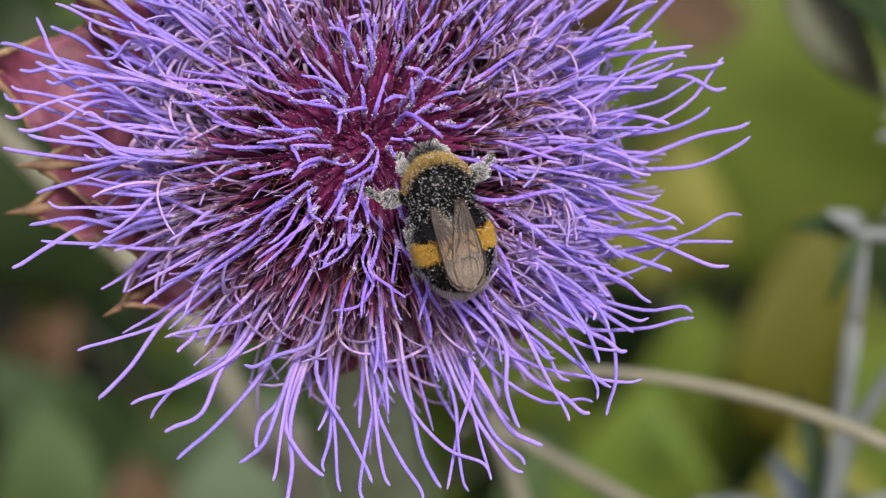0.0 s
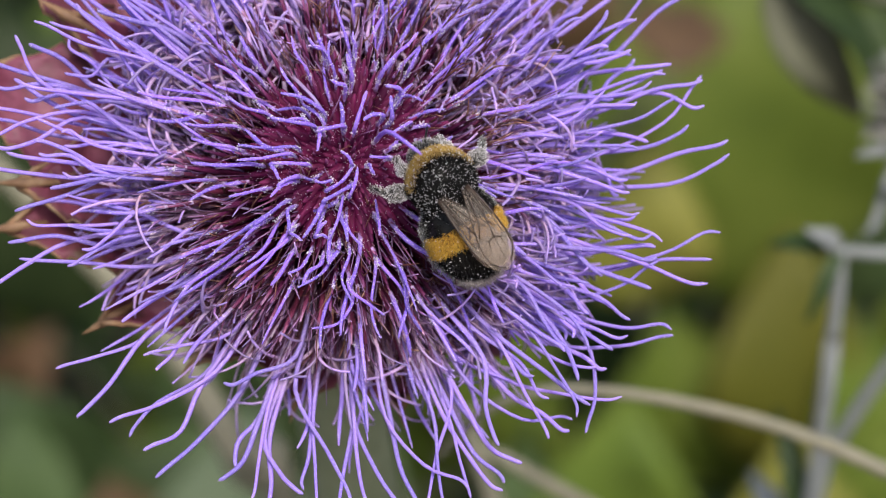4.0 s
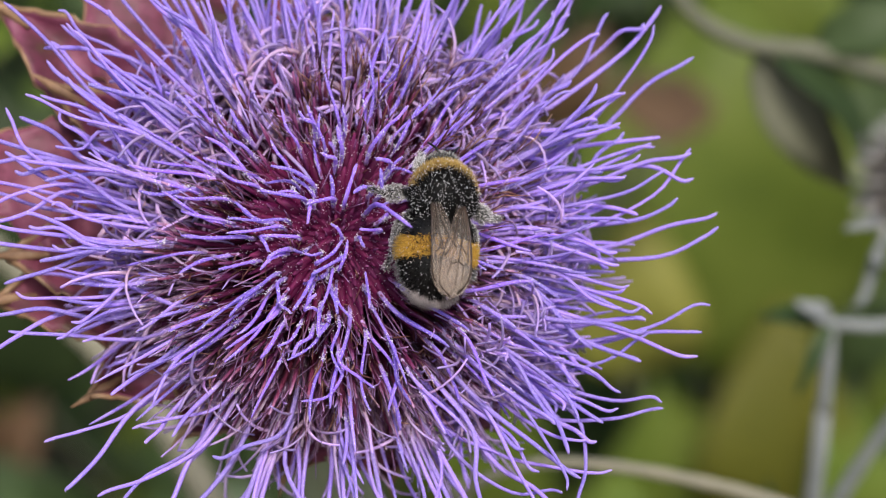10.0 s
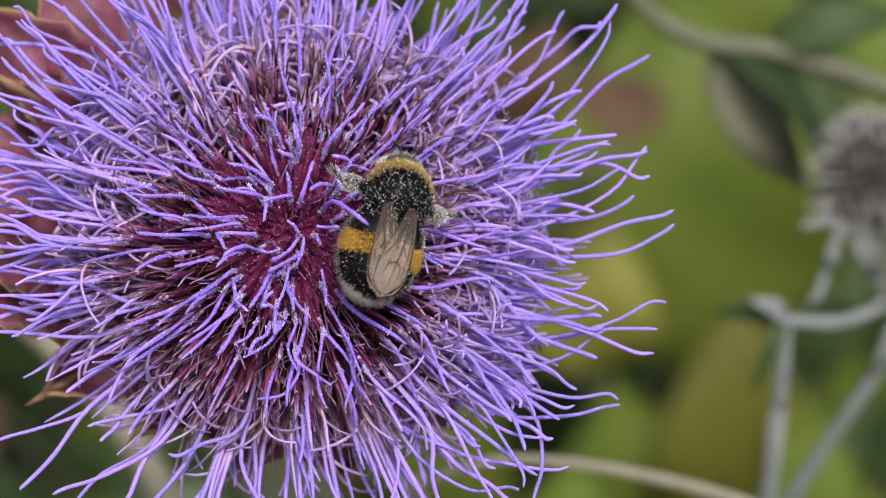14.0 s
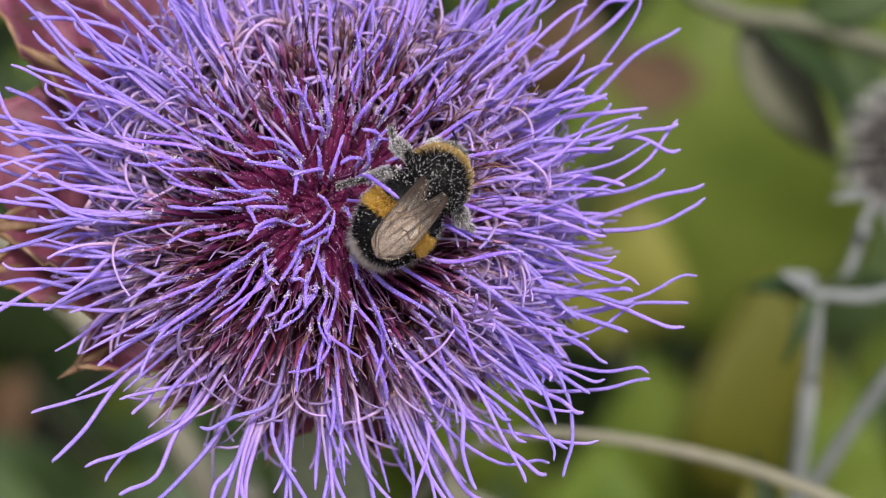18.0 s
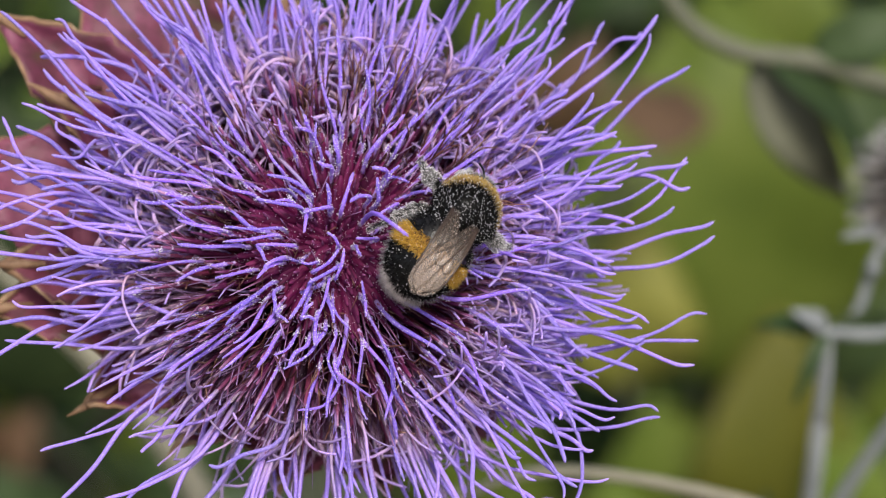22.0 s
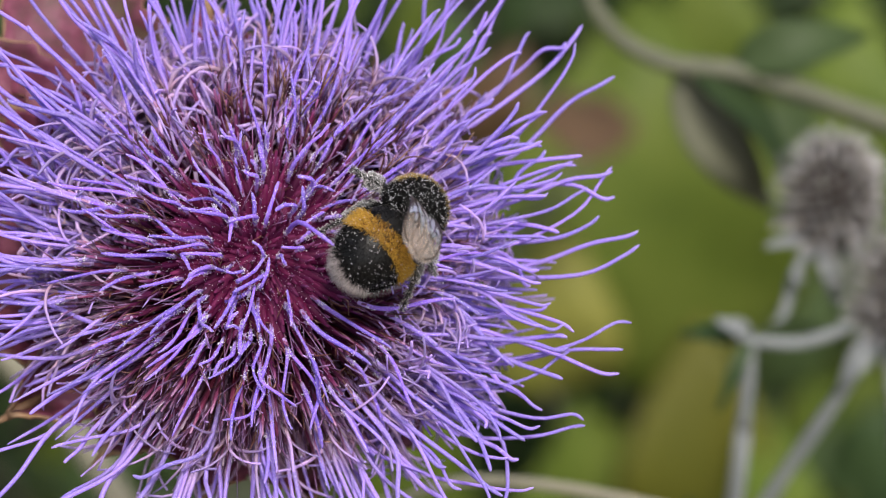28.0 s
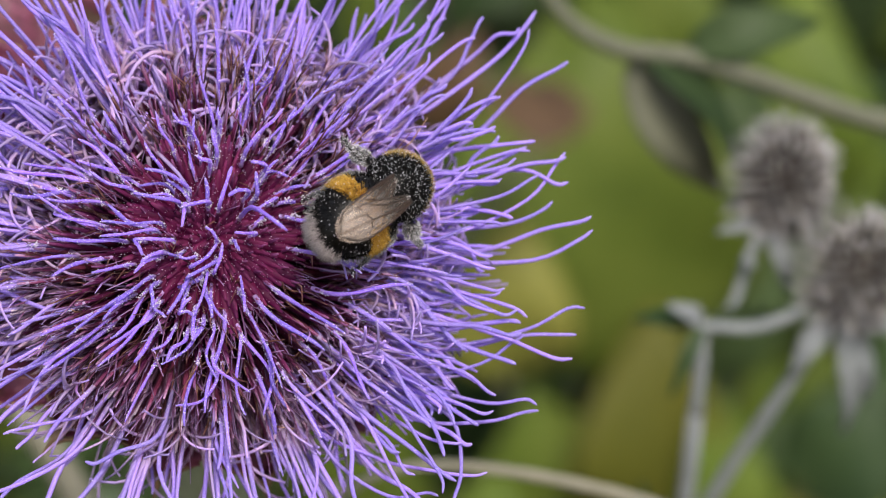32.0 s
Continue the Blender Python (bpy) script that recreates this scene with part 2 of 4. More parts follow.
class Soup:
    """Gathers tubes, hairs, grains and sheets into one mesh."""

    def __init__(self):
        self.v, self.f, self.a = [], [], []

    def tube(self, pts, radii, sides=6, a0=0.0, a1=1.0, cap=True):
        pts = np.asarray(pts, float)
        n, base = len(pts), len(self.v)
        tan = np.gradient(pts, axis=0)
        ref = np.array([0.31, 0.52, 0.79]) if abs(np.dot(unit(tan[0]), (0.31, 0.52, 0.79))) < 0.9 else np.array([0.9, -0.3, 0.1])
        for i in range(n):
            t = unit(tan[i])
            x = unit(np.cross(t, ref))
            y = np.cross(t, x)
            for k in range(sides):
                w = 2 * math.pi * k / sides
                self.v.append(tuple(pts[i] + radii[i] * (math.cos(w) * x + math.sin(w) * y)))
                self.a.append(a0 + (a1 - a0) * i / (n - 1))
        for i in range(n - 1):
            for k in range(sides):
                p, q = base + i * sides + k, base + i * sides + (k + 1) % sides
                self.f.append((p, q, q + sides, p + sides))
        if cap:
            self.f.append(tuple(base + (n - 1) * sides + k for k in range(sides)))
            self.f.append(tuple(base + k for k in reversed(range(sides))))

    def hair(self, root, tip, r):
        base = len(self.v)
        d = unit(np.subtract(tip, root))
        x = unit(np.cross(d, (0.3, 0.5, 0.8)))
        y = np.cross(d, x)
        mid = np.add(root, tip) / 2 + x * r * 1.5
        for c, a, s in ((root, 0.0, 1.0), (mid, 0.5, 0.8)):
            for k in range(3):
                w = 2.094 * k
                self.v.append(tuple(c + r * s * (math.cos(w) * x + math.sin(w) * y)))
                self.a.append(a)
        self.v.append(tuple(tip))
        self.a.append(1.0)
        for k in range(3):
            j = (k + 1) % 3
            self.f += [(base + k, base + j, base + 3 + j, base + 3 + k), (base + 3 + k, base + 3 + j, base + 6)]

    def grain(self, c, r):
        base = len(self.v)
        for d in ((1, 0, 0), (-1, 0, 0), (0, 1, 0), (0, -1, 0), (0, 0, 1), (0, 0, -1)):
            self.v.append((c[0] + r * d[0], c[1] + r * d[1], c[2] + r * d[2]))
            self.a.append(0.5)
        for i in (0, 1):
            for j in (2, 3):
                for k in (4, 5):
                    tri = (base + i, base + j, base + k)
                    self.f.append(tri if (i + j + k) % 2 == 0 else tri[::-1])

    def ball(self, c, radii, rings=10, sides=16):
        base = len(self.v)
        for i in range(rings + 1):
            u = math.pi * i / rings
            for k in range(sides):
                w = 2 * math.pi * k / sides
                self.v.append((c[0] + radii[0] * math.sin(u) * math.cos(w), c[1] + radii[1] * math.cos(u), c[2] + radii[2] * math.sin(u) * math.sin(w)))
                self.a.append(i / rings)
        for i in range(rings):
            for k in range(sides):
                p, q = base + i * sides + k, base + i * sides + (k + 1) % sides
                self.f.append((p, q, q + sides, p + sides))

    def sheet(self, rows, thick):
        """A leaf-like sheet from rows of points, with a thickness along its normals."""
        rows = np.asarray(rows, float)
        n, m = rows.shape[:2]
        du, dv = np.gradient(rows, axis=0), np.gradient(rows, axis=1)
        nor = np.cross(du, dv)
        nor /= np.maximum(np.linalg.norm(nor, axis=2, keepdims=True), 1e-12)
        base = len(self.v)
        for s in (0.5, -0.5):
            for i in range(n):
                for j in range(m):
                    self.v.append(tuple(rows[i, j] + nor[i, j] * thick * s))
                    self.a.append(i / (n - 1))
        o = n * m
        for i in range(n - 1):
            for j in range(m - 1):
                p = base + i * m + j
                self.f.append((p, p + 1, p + m + 1, p + m))
                self.f.append((p + o, p + m + o, p + m + 1 + o, p + 1 + o))
        rim = [base + j for j in range(m)] + [base + i * m + m - 1 for i in range(1, n)]
        rim += [base + (n - 1) * m + j for j in range(m - 2, -1, -1)] + [base + i * m for i in range(n - 2, 0, -1)]
        for p, q in zip(rim, rim[1:] + rim[:1]):
            self.f.append((q, p, p + o, q + o))

    def mesh(self, name, mat):
        me = bpy.data.meshes.new(name)
        me.from_pydata(self.v, [], self.f)
        at = me.attributes.new("along", "FLOAT", "POINT")
        at.data.foreach_set("value", np.asarray(self.a, np.float32))
        me.polygons.foreach_set("use_smooth", [True] * len(me.polygons))
        me.materials.append(mat)
        me.update()
        return me


def part(name, soup, mat, parent=None, label="", kind="", m=None):
    ob = new(name, soup.mesh(name, mat) if isinstance(soup, Soup) else soup)
    if parent:
        ob.parent = parent
    if m is not None:
        ob.matrix_basis = m
    return tagged(ob, label, kind=kind)


def curve_points(ctrl, n=12):
    """A smooth line through control points (Catmull-Rom)."""
    p = [np.asarray(c, float) for c in ctrl]
    p = [2 * p[0] - p[1]] + p + [2 * p[-1] - p[-2]]
    out = []
    per = max(2, n // (len(p) - 3))
    for i in range(1, len(p) - 2):
        for k in range(per):
            t = k / per
            out.append(0.5 * (2 * p[i] + (p[i + 1] - p[i - 1]) * t + (2 * p[i - 1] - 5 * p[i] + 4 * p[i + 1] - p[i + 2]) * t * t + (3 * p[i] - p[i - 1] - 3 * p[i + 1] + p[i + 2]) * t ** 3))
    out.append(p[-2])
    return np.array(out)


# ---- ground ----
def ground():
    s = Soup()
    far, step = 400.0, 41
    g = [math.copysign(abs(u) ** 3.2, u) * far for u in np.linspace(-1, 1, step)]
    rows = [[(x, y + 1.0, 0.03 * noise.noise(Vector((x * 2, y * 2, 0)))) for x in g] for y in g]
    s.sheet(rows, 0.02)
    tagged(part("ground", s, SOIL), "dark crumbly garden soil under the plants", "ground", kind="structure")


ground()

# ---- the flower head ----
FLOWER = Matrix(((0.9976, 0.0, 0.0687, -0.0016), (0.0526, 0.6428, -0.7642, 0.0171), (-0.0442, 0.7660, 0.6413, 1.0866), (0, 0, 0, 1)))
rnd = random.Random(7)


def polar(lat, az):
    """Direction at lat degrees from the flower's axis and az degrees round it."""
    a, b = radians(lat), radians(az)
    return np.array([math.sin(a) * math.cos(b), math.sin(a) * math.sin(b), math.cos(a)])


def dome(lat):
    """How far the tops of the tubes stand from the base, in mm."""
    f = min(1, lat / 60)
    return 15.5 + 9.5 * f * f * (3 - 2 * f) - 1.5 * max(0, (lat - 75) / 30)


def floret_lines(lat, az, reach, lean, bow, wobble):
    """The tube and the style of one floret, in mm: the style leaves the tube outwards, bows and wavers."""
    d = polar(lat, az)
    base = np.array([d[0] * 9, d[1] * 9, 3.0 * d[2]])
    top = d * dome(lat) * rnd.uniform(0.92, 1.06) + np.array([rnd.gauss(0, 0.5) for _ in range(3)])
    outward = polar(min(lat + 90, 180), az)
    side = np.cross(d, outward)
    tube_pts = [base + (top - base) * t for t in (0, 0.35, 0.7, 1)]
    p, h, pts = top - d * 1.5, unit(d + lean * outward), []
    n = 13 if lat < 58 else 9
    twist, phase = rnd.uniform(-1, 1) * wobble, rnd.uniform(0, 6.3)
    for i in range(n):
        pts.append(p.copy())
        f = i / (n - 1)
        h = unit(h + bow * outward / n + side * twist * math.cos(phase + f * 4.5) / n * 2.2 + d * wobble * math.sin(phase * 1.7 + f * 4) / n * 1.2)
        p = p + h * (reach / (n - 1))
    return np.array(tube_pts), np.array(pts)


def aimed_lines(root_az, root_reach, az, reach, sag):
    """A long outer floret: its style comes out at the first azimuth and reach, ends at the second (mm), and sags sideways between."""
    def at(a, r, z):
        return np.array([r * math.cos(radians(a)), r * math.sin(radians(a)), z])
    out, tip = at(root_az, root_reach, 11 + rnd.uniform(-1, 1)), at(az, reach, 14 + rnd.uniform(-1.5, 1.5))
    inner = at(root_az, root_reach - 7, 8)
    base = at(root_az, 9, 1)
    along = unit((tip - out) * (1, 1, 0))
    side = np.array([-along[1], along[0], 0])
    mid = out + (tip - out) * 0.55 + side * sag + np.array([0, 0, 0.5])
    pre = out + (tip - out) * 0.88 + side * (sag * 0.35 + rnd.gauss(0, 0.35))
    return np.array([base + (inner - base) * t for t in (0, 0.35, 0.7, 1)]), curve_points([inner - unit(inner - base), out, mid, pre, tip], 18)


# long outer florets: azimuth and reach where the style comes out, azimuth and reach of its tip, sideways sag
RIGHT_UPPER = [(22, 32.5, 27, 46.7, 0.8), (23, 30.3, 34, 44.4, -0.9), (32, 31.0, 36, 47.1, -1.0), (35, 34.1, 40, 41.4, 0.0), (38, 28.0, 38, 38.8,
    0.5), (41, 30.0, 44, 37.7, 0.1), (36, 37.8, 35, 43.6, 0.6), (44, 32.7, 47, 38.5, -0.1), (11, 27.9, 20, 35.3, 0.6), (21, 28.8, 17, 39.1, 0.0), (12,
    29.7, 13, 41.9, 0.5), (15, 30.7, 9, 41.6, 1.0), (2, 28.7, 14, 42.2, -1.8), (3, 28.0, 6, 39.3, -1.2), (358, 31.3, 3, 43.6, 0.2), (355, 28.0, 1,
    43.7, -1.9)]
RIGHT_LOWER = [(2, 26.3, 353, 31.5, 0.9), (9, 21.7, 6, 31.0, -0.4), (343, 25.7, 349, 33.5, 0.1), (336, 29.8, 349, 43.4, -0.7), (335, 29.8, 345, 43.3,
    0.6), (341, 24.6, 341, 43.4, -0.1), (338, 27.2, 344, 36.4, 0.1), (337, 26.7, 337, 37.6, -0.2), (327, 28.4, 342, 37.3, -1.3), (334, 28.3, 331,
    34.5, -0.5), (318, 31.0, 332, 42.3, -0.9), (326, 30.4, 332, 41.5, -0.8), (306, 30.4, 319, 41.1, -0.8), (323, 34.1, 311, 41.1, 1.1), (319, 31.5,
    321, 37.8, 0.0)]
LOW_RIGHT = [(299, 29.3, 311, 39.1, -1.8), (305, 32.1, 309, 39.7, -0.0), (296, 31.5, 300, 39.7, -1.3), (293, 30.4, 296, 40.7, -0.9), (291, 30.8, 295,
    41.3, -0.7), (292, 30.9, 290, 40.7, -0.1), (279, 29.7, 290, 39.7, -1.2), (295, 28.8, 283, 40.3, -0.2), (289, 30.4, 286, 41.1, -0.4), (280, 29.2,
    282, 40.0, -0.8), (272, 29.4, 279, 40.8, -0.4), (272, 29.4, 274, 39.0, -0.5), (272, 28.8, 270, 40.8, -0.6), (258, 26.8, 271, 38.6, 0.1), (263,
    29.0, 266, 39.7, -0.2)]
LOW_LEFT = [(263, 29.6, 263, 37.6, 0.1), (254, 32.7, 263, 38.1, -0.8), (255, 32.4, 258, 41.7, 0.4), (253, 29.4, 255, 39.7, -0.0), (252, 30.3, 251,
    36.9, -1.0), (252, 31.7, 249, 38.9, 1.0), (246, 28.8, 240, 41.6, 0.5), (238, 30.4, 236, 39.8, 1.7), (237, 29.0, 233, 39.5, -0.9), (239, 28.1, 229,
    39.7, 0.6), (222, 30.2, 225, 41.6, 0.5), (222, 30.7, 217, 40.0, 0.2), (237, 23.3, 225, 31.8, 0.1), (228, 26.9, 229, 32.0, 0.3), (256, 23.1, 242,
    28.9, 0.3)]
LEFT_UPPER = [(151, 30.9, 146, 45.8, -0.4), (140, 32.8, 142, 40.5, 0.8), (146, 29.4, 143, 39.7, -0.4), (139, 29.8, 148, 39.7, -0.6), (169, 29.2, 160,
    39.9, 1.9), (164, 29.3, 161, 37.8, -0.6), (164, 26.6, 157, 34.1, 0.0), (165, 32.1, 166, 42.5, 0.0), (165, 29.7, 169, 40.0, -0.6), (171, 29.7, 167,
    38.5, 0.4), (175, 33.8, 173, 41.3, 0.1), (170, 30.5, 177, 40.6, -0.2)]
LEFT_LOWER = [(171, 30.3, 179, 39.1, 0.9), (185, 28.6, 182, 40.8, 0.3), (201, 27.6, 195, 38.9, -0.9), (197, 32.8, 201, 42.0, 0.0), (209, 24.9, 198,
    38.2, 0.1), (196, 27.5, 192, 36.3, 0.5), (200, 27.3, 202, 33.5, -0.1), (218, 21.2, 217, 31.2, -0.2), (172, 34.1, 172, 40.4, 0.2), (156, 28.9, 164,
    33.0, 1.3), (207, 18.8, 190, 29.2, -0.2), (165, 29.8, 170, 36.8, -0.0)]
TOP_RIGHT = [(43, 34.5, 48, 44.6, 0.0), (49, 32.8, 48, 43.6, 0.4), (50, 32.5, 56, 40.6, -0.0), (52, 30.7, 60, 39.7, 0.2)]
TOP = [(45, 29, 48, 46, -0.7), (53, 29, 54, 47, -0.4), (62, 28, 60, 46, 0.5), (64, 29, 66, 47, -0.5), (73, 28, 72, 46, 0.4), (77, 29, 78, 48, -0.4), (86, 28, 84, 47, 0.6), (89, 29, 90, 48, -0.2), (97, 28, 96, 46, 0.4),
    (100, 29, 102, 48, -0.5), (109, 28, 108, 47, 0.3), (112, 29, 114, 48, -0.6), (122, 28, 120, 46, 0.6), (125, 29, 126, 47, -0.4), (133, 28, 131, 44, 0.7), (136, 28, 138, 41, -0.6), (148, 27, 147, 40, 0.5)]

# styles of the inner rings, rooted nearer the middle
MIDDLE_UPPER = [(141, 13.4, 140, 17.5, 0.4), (131, 8.9, 130, 11.8, 0.2), (123, 5.3, 141, 9.7, -0.4), (156, 10.1, 157, 14.7, 0.5), (145, 4.8, 159, 9.3, 0.1), (73, 2.6, 73, 6.8, -0.0), (102, 2.9, 100, 5.3, -0.1), (100, 2.8, 152, 4.0, 0.0), (141, 3.9, 186, 3.4, 0.0), (100, 9.0, 100, 12.4, 0.4), (87, 8.3, 91, 10.7, 0.1), (93, 7.3, 104, 7.9, 0.2), (67, 9.4, 64, 11.8, -0.0), (64, 12.1, 60, 15.4, -0.2), (54, 11.9, 56, 16.5, 0.1), (49, 9.0, 60, 8.2, -0.1), (45, 8.2, 46, 10.3, 0.2), (45, 5.6, 63, 3.6, -0.3)]
MIDDLE_LEFT = [(177, 6.1, 179, 12.1, 0.3), (184, 6.7, 187, 12.3, 0.2), (286, 1.7, 201, 0.9, -0.2), (351, 4.9, 339, 2.5, 0.1), (136, 14.9, 133, 17.8, 0.1), (117, 10.3, 117, 14.0, 0.4), (103, 11.4, 110, 13.3, 0.4), (104, 11.8, 105, 13.5, 0.1), (86, 11.6, 88, 13.2, 0.2), (220, 9.5, 218, 16.2, 0.3), (236, 12.7, 229, 18.6, 0.1), (242, 13.8, 241, 17.3, 0.2), (250, 12.9, 245, 15.4, 0.4), (257, 13.1, 252, 15.9, -0.4), (264, 5.5, 259, 10.3, 0.2), (259, 10.1, 250, 10.5, -0.2), (250, 10.4, 254, 8.5, 0.2), (259, 10.1, 261, 13.0, -0.1)]
MIDDLE_LOW = [(265, 11.2, 261, 13.0, -0.0), (265, 7.7, 270, 10.4, 0.1), (294, 8.4, 290, 10.3, -0.0), (293, 8.7, 298, 6.4, -0.0), (199, 5.0, 192, 8.6, 0.0), (191, 8.6, 205, 8.4, -0.0), (208, 6.5, 209, 8.9, -0.1), (210, 7.3, 213, 10.1, -0.2), (243, 5.1, 282, 2.2, -0.4), (277, 3.9, 244, 6.7, 0.1), (272, 5.2, 296, 2.4, -0.2), (240, 4.0, 223, 5.3, 0.3), (226, 9.5, 236, 11.4, -0.0), (236, 11.2, 244, 11.5, 0.0), (246, 6.4, 244, 11.2, 0.2), (205, 10.8, 203, 14.2, 0.1), (221, 12.8, 222, 15.9, -0.1), (326, 2.9, 315, 4.1, -0.1)]
MIDDLE_BASE = [(271, 11.8, 272, 17.0, -1.0), (272, 16.9, 259, 20.0, 1.1), (271, 15.5, 283, 18.7, -0.1), (294, 15.5, 293, 21.5, -0.7), (288, 18.6, 288, 23.7, 0.2), (309, 18.4, 304, 26.6, 0.3), (314, 21.2, 314, 28.9, 0.3), (299, 23.1, 300, 26.8, -0.3)]
MIDDLE_RIM = [(158, 16.6, 160, 22.4, 0.1), (167, 16.9, 166, 22.0, -0.0), (179, 13.3, 176, 17.4, 0.2), (189, 10.9, 185, 17.4, 0.3), (191, 17.3, 190, 23.9, 0.0), (36, 6.0, 52, 7.6, -0.0), (25, 7.8, 20, 5.1, -0.0)]


def inner_lines(root_az, root_reach, az, reach, sag):
    """A short style on the inner dome, from its crumb of pollen to its tip."""
    def at(a, r, lift):
        return np.array([r * math.cos(radians(a)), r * math.sin(radians(a)), 17.5 - 0.75 * max(0, r - 15) + lift])
    out, tip = at(root_az, root_reach, 1.0), at(az, reach, 2.2)
    along = unit((tip - out) * (1, 1, 0))
    mid = (out + tip) / 2 + np.array([-along[1], along[0], 0]) * sag + np.array([0, 0, 0.4])
    low = out * (0.86, 0.86, 0.86)
    base = at(root_az, min(root_reach, 9), 0) * (0.6, 0.6, 0.3)
    return np.array([base + (low - base) * t for t in (0, 0.35, 0.7, 1)]), curve_points([low, out, mid, tip], 20)


def flower():
    root = tagged(new("cardoon_flower"), "violet cardoon thistle flower head with long curling styles", "flower")
    root.matrix_world = FLOWER
    s = Soup()
    s.ball((0, 0, 0), (0.013, 0.013, 0.010))
    part("receptacle", s, MAGENTA, root)
    # scaly cup behind the florets
    s = Soup()
    cup = [(0.013, 0.002), (0.019, -0.003), (0.022, -0.011), (0.020, -0.020), (0.012, -0.028), (0.005, -0.032)]
    s.sheet([[(r * math.cos(w), r * math.sin(w), z) for w in np.linspace(0, 2 * math.pi, 25)] for r, z in cup], 0.0015)
    part("involucre_cup", s, BRACT, root)
    singles, joined_c, joined_s, joined_m, joined_f, joined_i, joined_d = [], Soup(), Soup(), Soup(), Soup(), Soup(), Soup()
    dust, coat, made = Soup(), Soup(), 0
    lobes, threads, dry = Soup(), Soup(), Soup()
    golden = 137.508
    total = 920
    for i in range(total):
        f = (i + 0.5) / total
        lat = max(0.5, math.degrees(math.acos(1 - f * 1.06)) + rnd.uniform(-3, 3))
        az = (i * golden) % 360 + rnd.uniform(-5, 5)
        az += 14 * noise.noise(Vector((math.cos(radians(az)) * lat / 12, math.sin(radians(az)) * lat / 12, 2.0)))
        short = False
        if lat < 26:
            open_ = lat > 5 and rnd.random() < 0.05 + lat / 150
            reach, lean, bow, wob = rnd.uniform(3.5, 7.0), rnd.uniform(0.6, 2.2), rnd.uniform(-0.4, 1.0), 2.0
        elif lat < 58:
            open_ = rnd.random() < (0.24 if 205 < az % 360 < 325 else 0.24 if 100 < az % 360 < 206 else 0.46)
            reach, lean, bow, wob = rnd.uniform(7, 13), rnd.uniform(0.4, 1.1), rnd.uniform(-0.5, 0.6), 0.7
        else:
            open_ = rnd.random() < (0.18 if 195 < az % 360 < 255 else 0.28 if 205 < az % 360 < 325 else 0.36 if 60 < az % 360 < 170 else 0.52)
            short = not open_
            reach, lean, bow, wob = rnd.uniform(8, 12.5), rnd.uniform(-0.1, 0.35), rnd.uniform(-0.8, 0.2), 0.6
            if lat > 84:
                reach *= 0.75
        tube_pts, style_pts = floret_lines(lat, az, reach, lean, bow, wob)
        young = lat < 29 + rnd.uniform(-5, 7)
        singles.append((lat, tube_pts, style_pts, open_, young, short))
    # young florets of the hollow middle, lying outwards over one another
    for i in range(330):
        lat, az = 4 + 34 * math.sqrt((i + 0.5) / 330), i * golden + 40 + rnd.uniform(-6, 6)
        run = rnd.uniform(14, 24)
        tube_pts = []
        for f in (0, 0.35, 0.7, 1):
            at = max(1.0, lat - run * (1 - f))
            tube_pts.append(polar(at, az) * (dome(at) - 4.2 + 2.0 * f * f + rnd.uniform(-0.3, 0.3)))
        singles.append((lat, np.array(tube_pts), None, False, "bud", False))
    for table in (RIGHT_UPPER, RIGHT_LOWER, LOW_RIGHT, LOW_LEFT, LEFT_UPPER, LEFT_LOWER, TOP_RIGHT, TOP):
        for row in table:
            tube_pts, style_pts = aimed_lines(*row)
            singles.insert(0, (72, tube_pts, style_pts, True, False, False))
    for table in (MIDDLE_UPPER, MIDDLE_LEFT, MIDDLE_LOW, MIDDLE_BASE, MIDDLE_RIM):
        for row in table:
            tube_pts, style_pts = inner_lines(*row)
            singles.insert(0, (34, tube_pts, style_pts, True, False, False))
    base = np.array([3.0, 1.5, 15.0])
    singles.insert(0, (34, np.array([base * f for f in (0.3, 0.55, 0.8, 1)]), curve_points([base, (4.0, 1.1, 24.0), (5.8, -1.06, 29.0), (7.5, -2.5, 29.6)], 11), True, False, False))
    # further long styles that fill the rim: azimuths, reach of roots and tips, how many
    for a0, a1, r0, r1, count in ((303, 340, 27, 37, 20), (95, 165, 22, 37, 26), (-15, 45, 24, 36, 26), (165, 195, 24, 36, 12), (45, 90, 24, 38, 20)):
        for _ in range(count):
            a = rnd.uniform(a0, a1)
            tube_pts, style_pts = aimed_lines(a, r0 + rnd.uniform(-3, 3), a + rnd.uniform(-7, 7), r1 + rnd.uniform(-5, 2.5), rnd.uniform(-1, 1))
            high = rnd.uniform(0, 4)
            tube_pts[2:, 2] += high
            style_pts[:, 2] += high
            singles.append((72, tube_pts, style_pts, True, False, False))
    for k, (lat, tube_pts, style_pts, open_, young, short) in enumerate(singles):
        outer = lat > 45
        if young == "bud":
            radii_t = np.array([0.34, 0.66, 0.70, 0.15]) * rnd.uniform(0.75, 1.15)
        elif young:
            radii_t = np.array([0.45, 0.5, 0.36, 0.08]) * rnd.uniform(0.75, 1.1)
        elif outer:
            radii_t = np.array([0.30, 0.38, 0.36, 0.12]) if lat < 60 else np.array([0.28, 0.32, 0.32, 0.14])
        else:
            radii_t = np.array([0.34, 0.44, 0.38, 0.10])
        n = 13 if style_pts is None else len(style_pts)
        w = rnd.uniform(0.21, 0.31) if outer else rnd.uniform(0.18, 0.28)
        radii_s = np.array([w * (1.0 - 0.28 * abs(j / (n - 1) - 0.25)) for j in range(n)])
        radii_s *= np.array([rnd.uniform(0.8, 1.16) if lat < 58 else rnd.uniform(0.95, 1.05) for _ in range(n)])
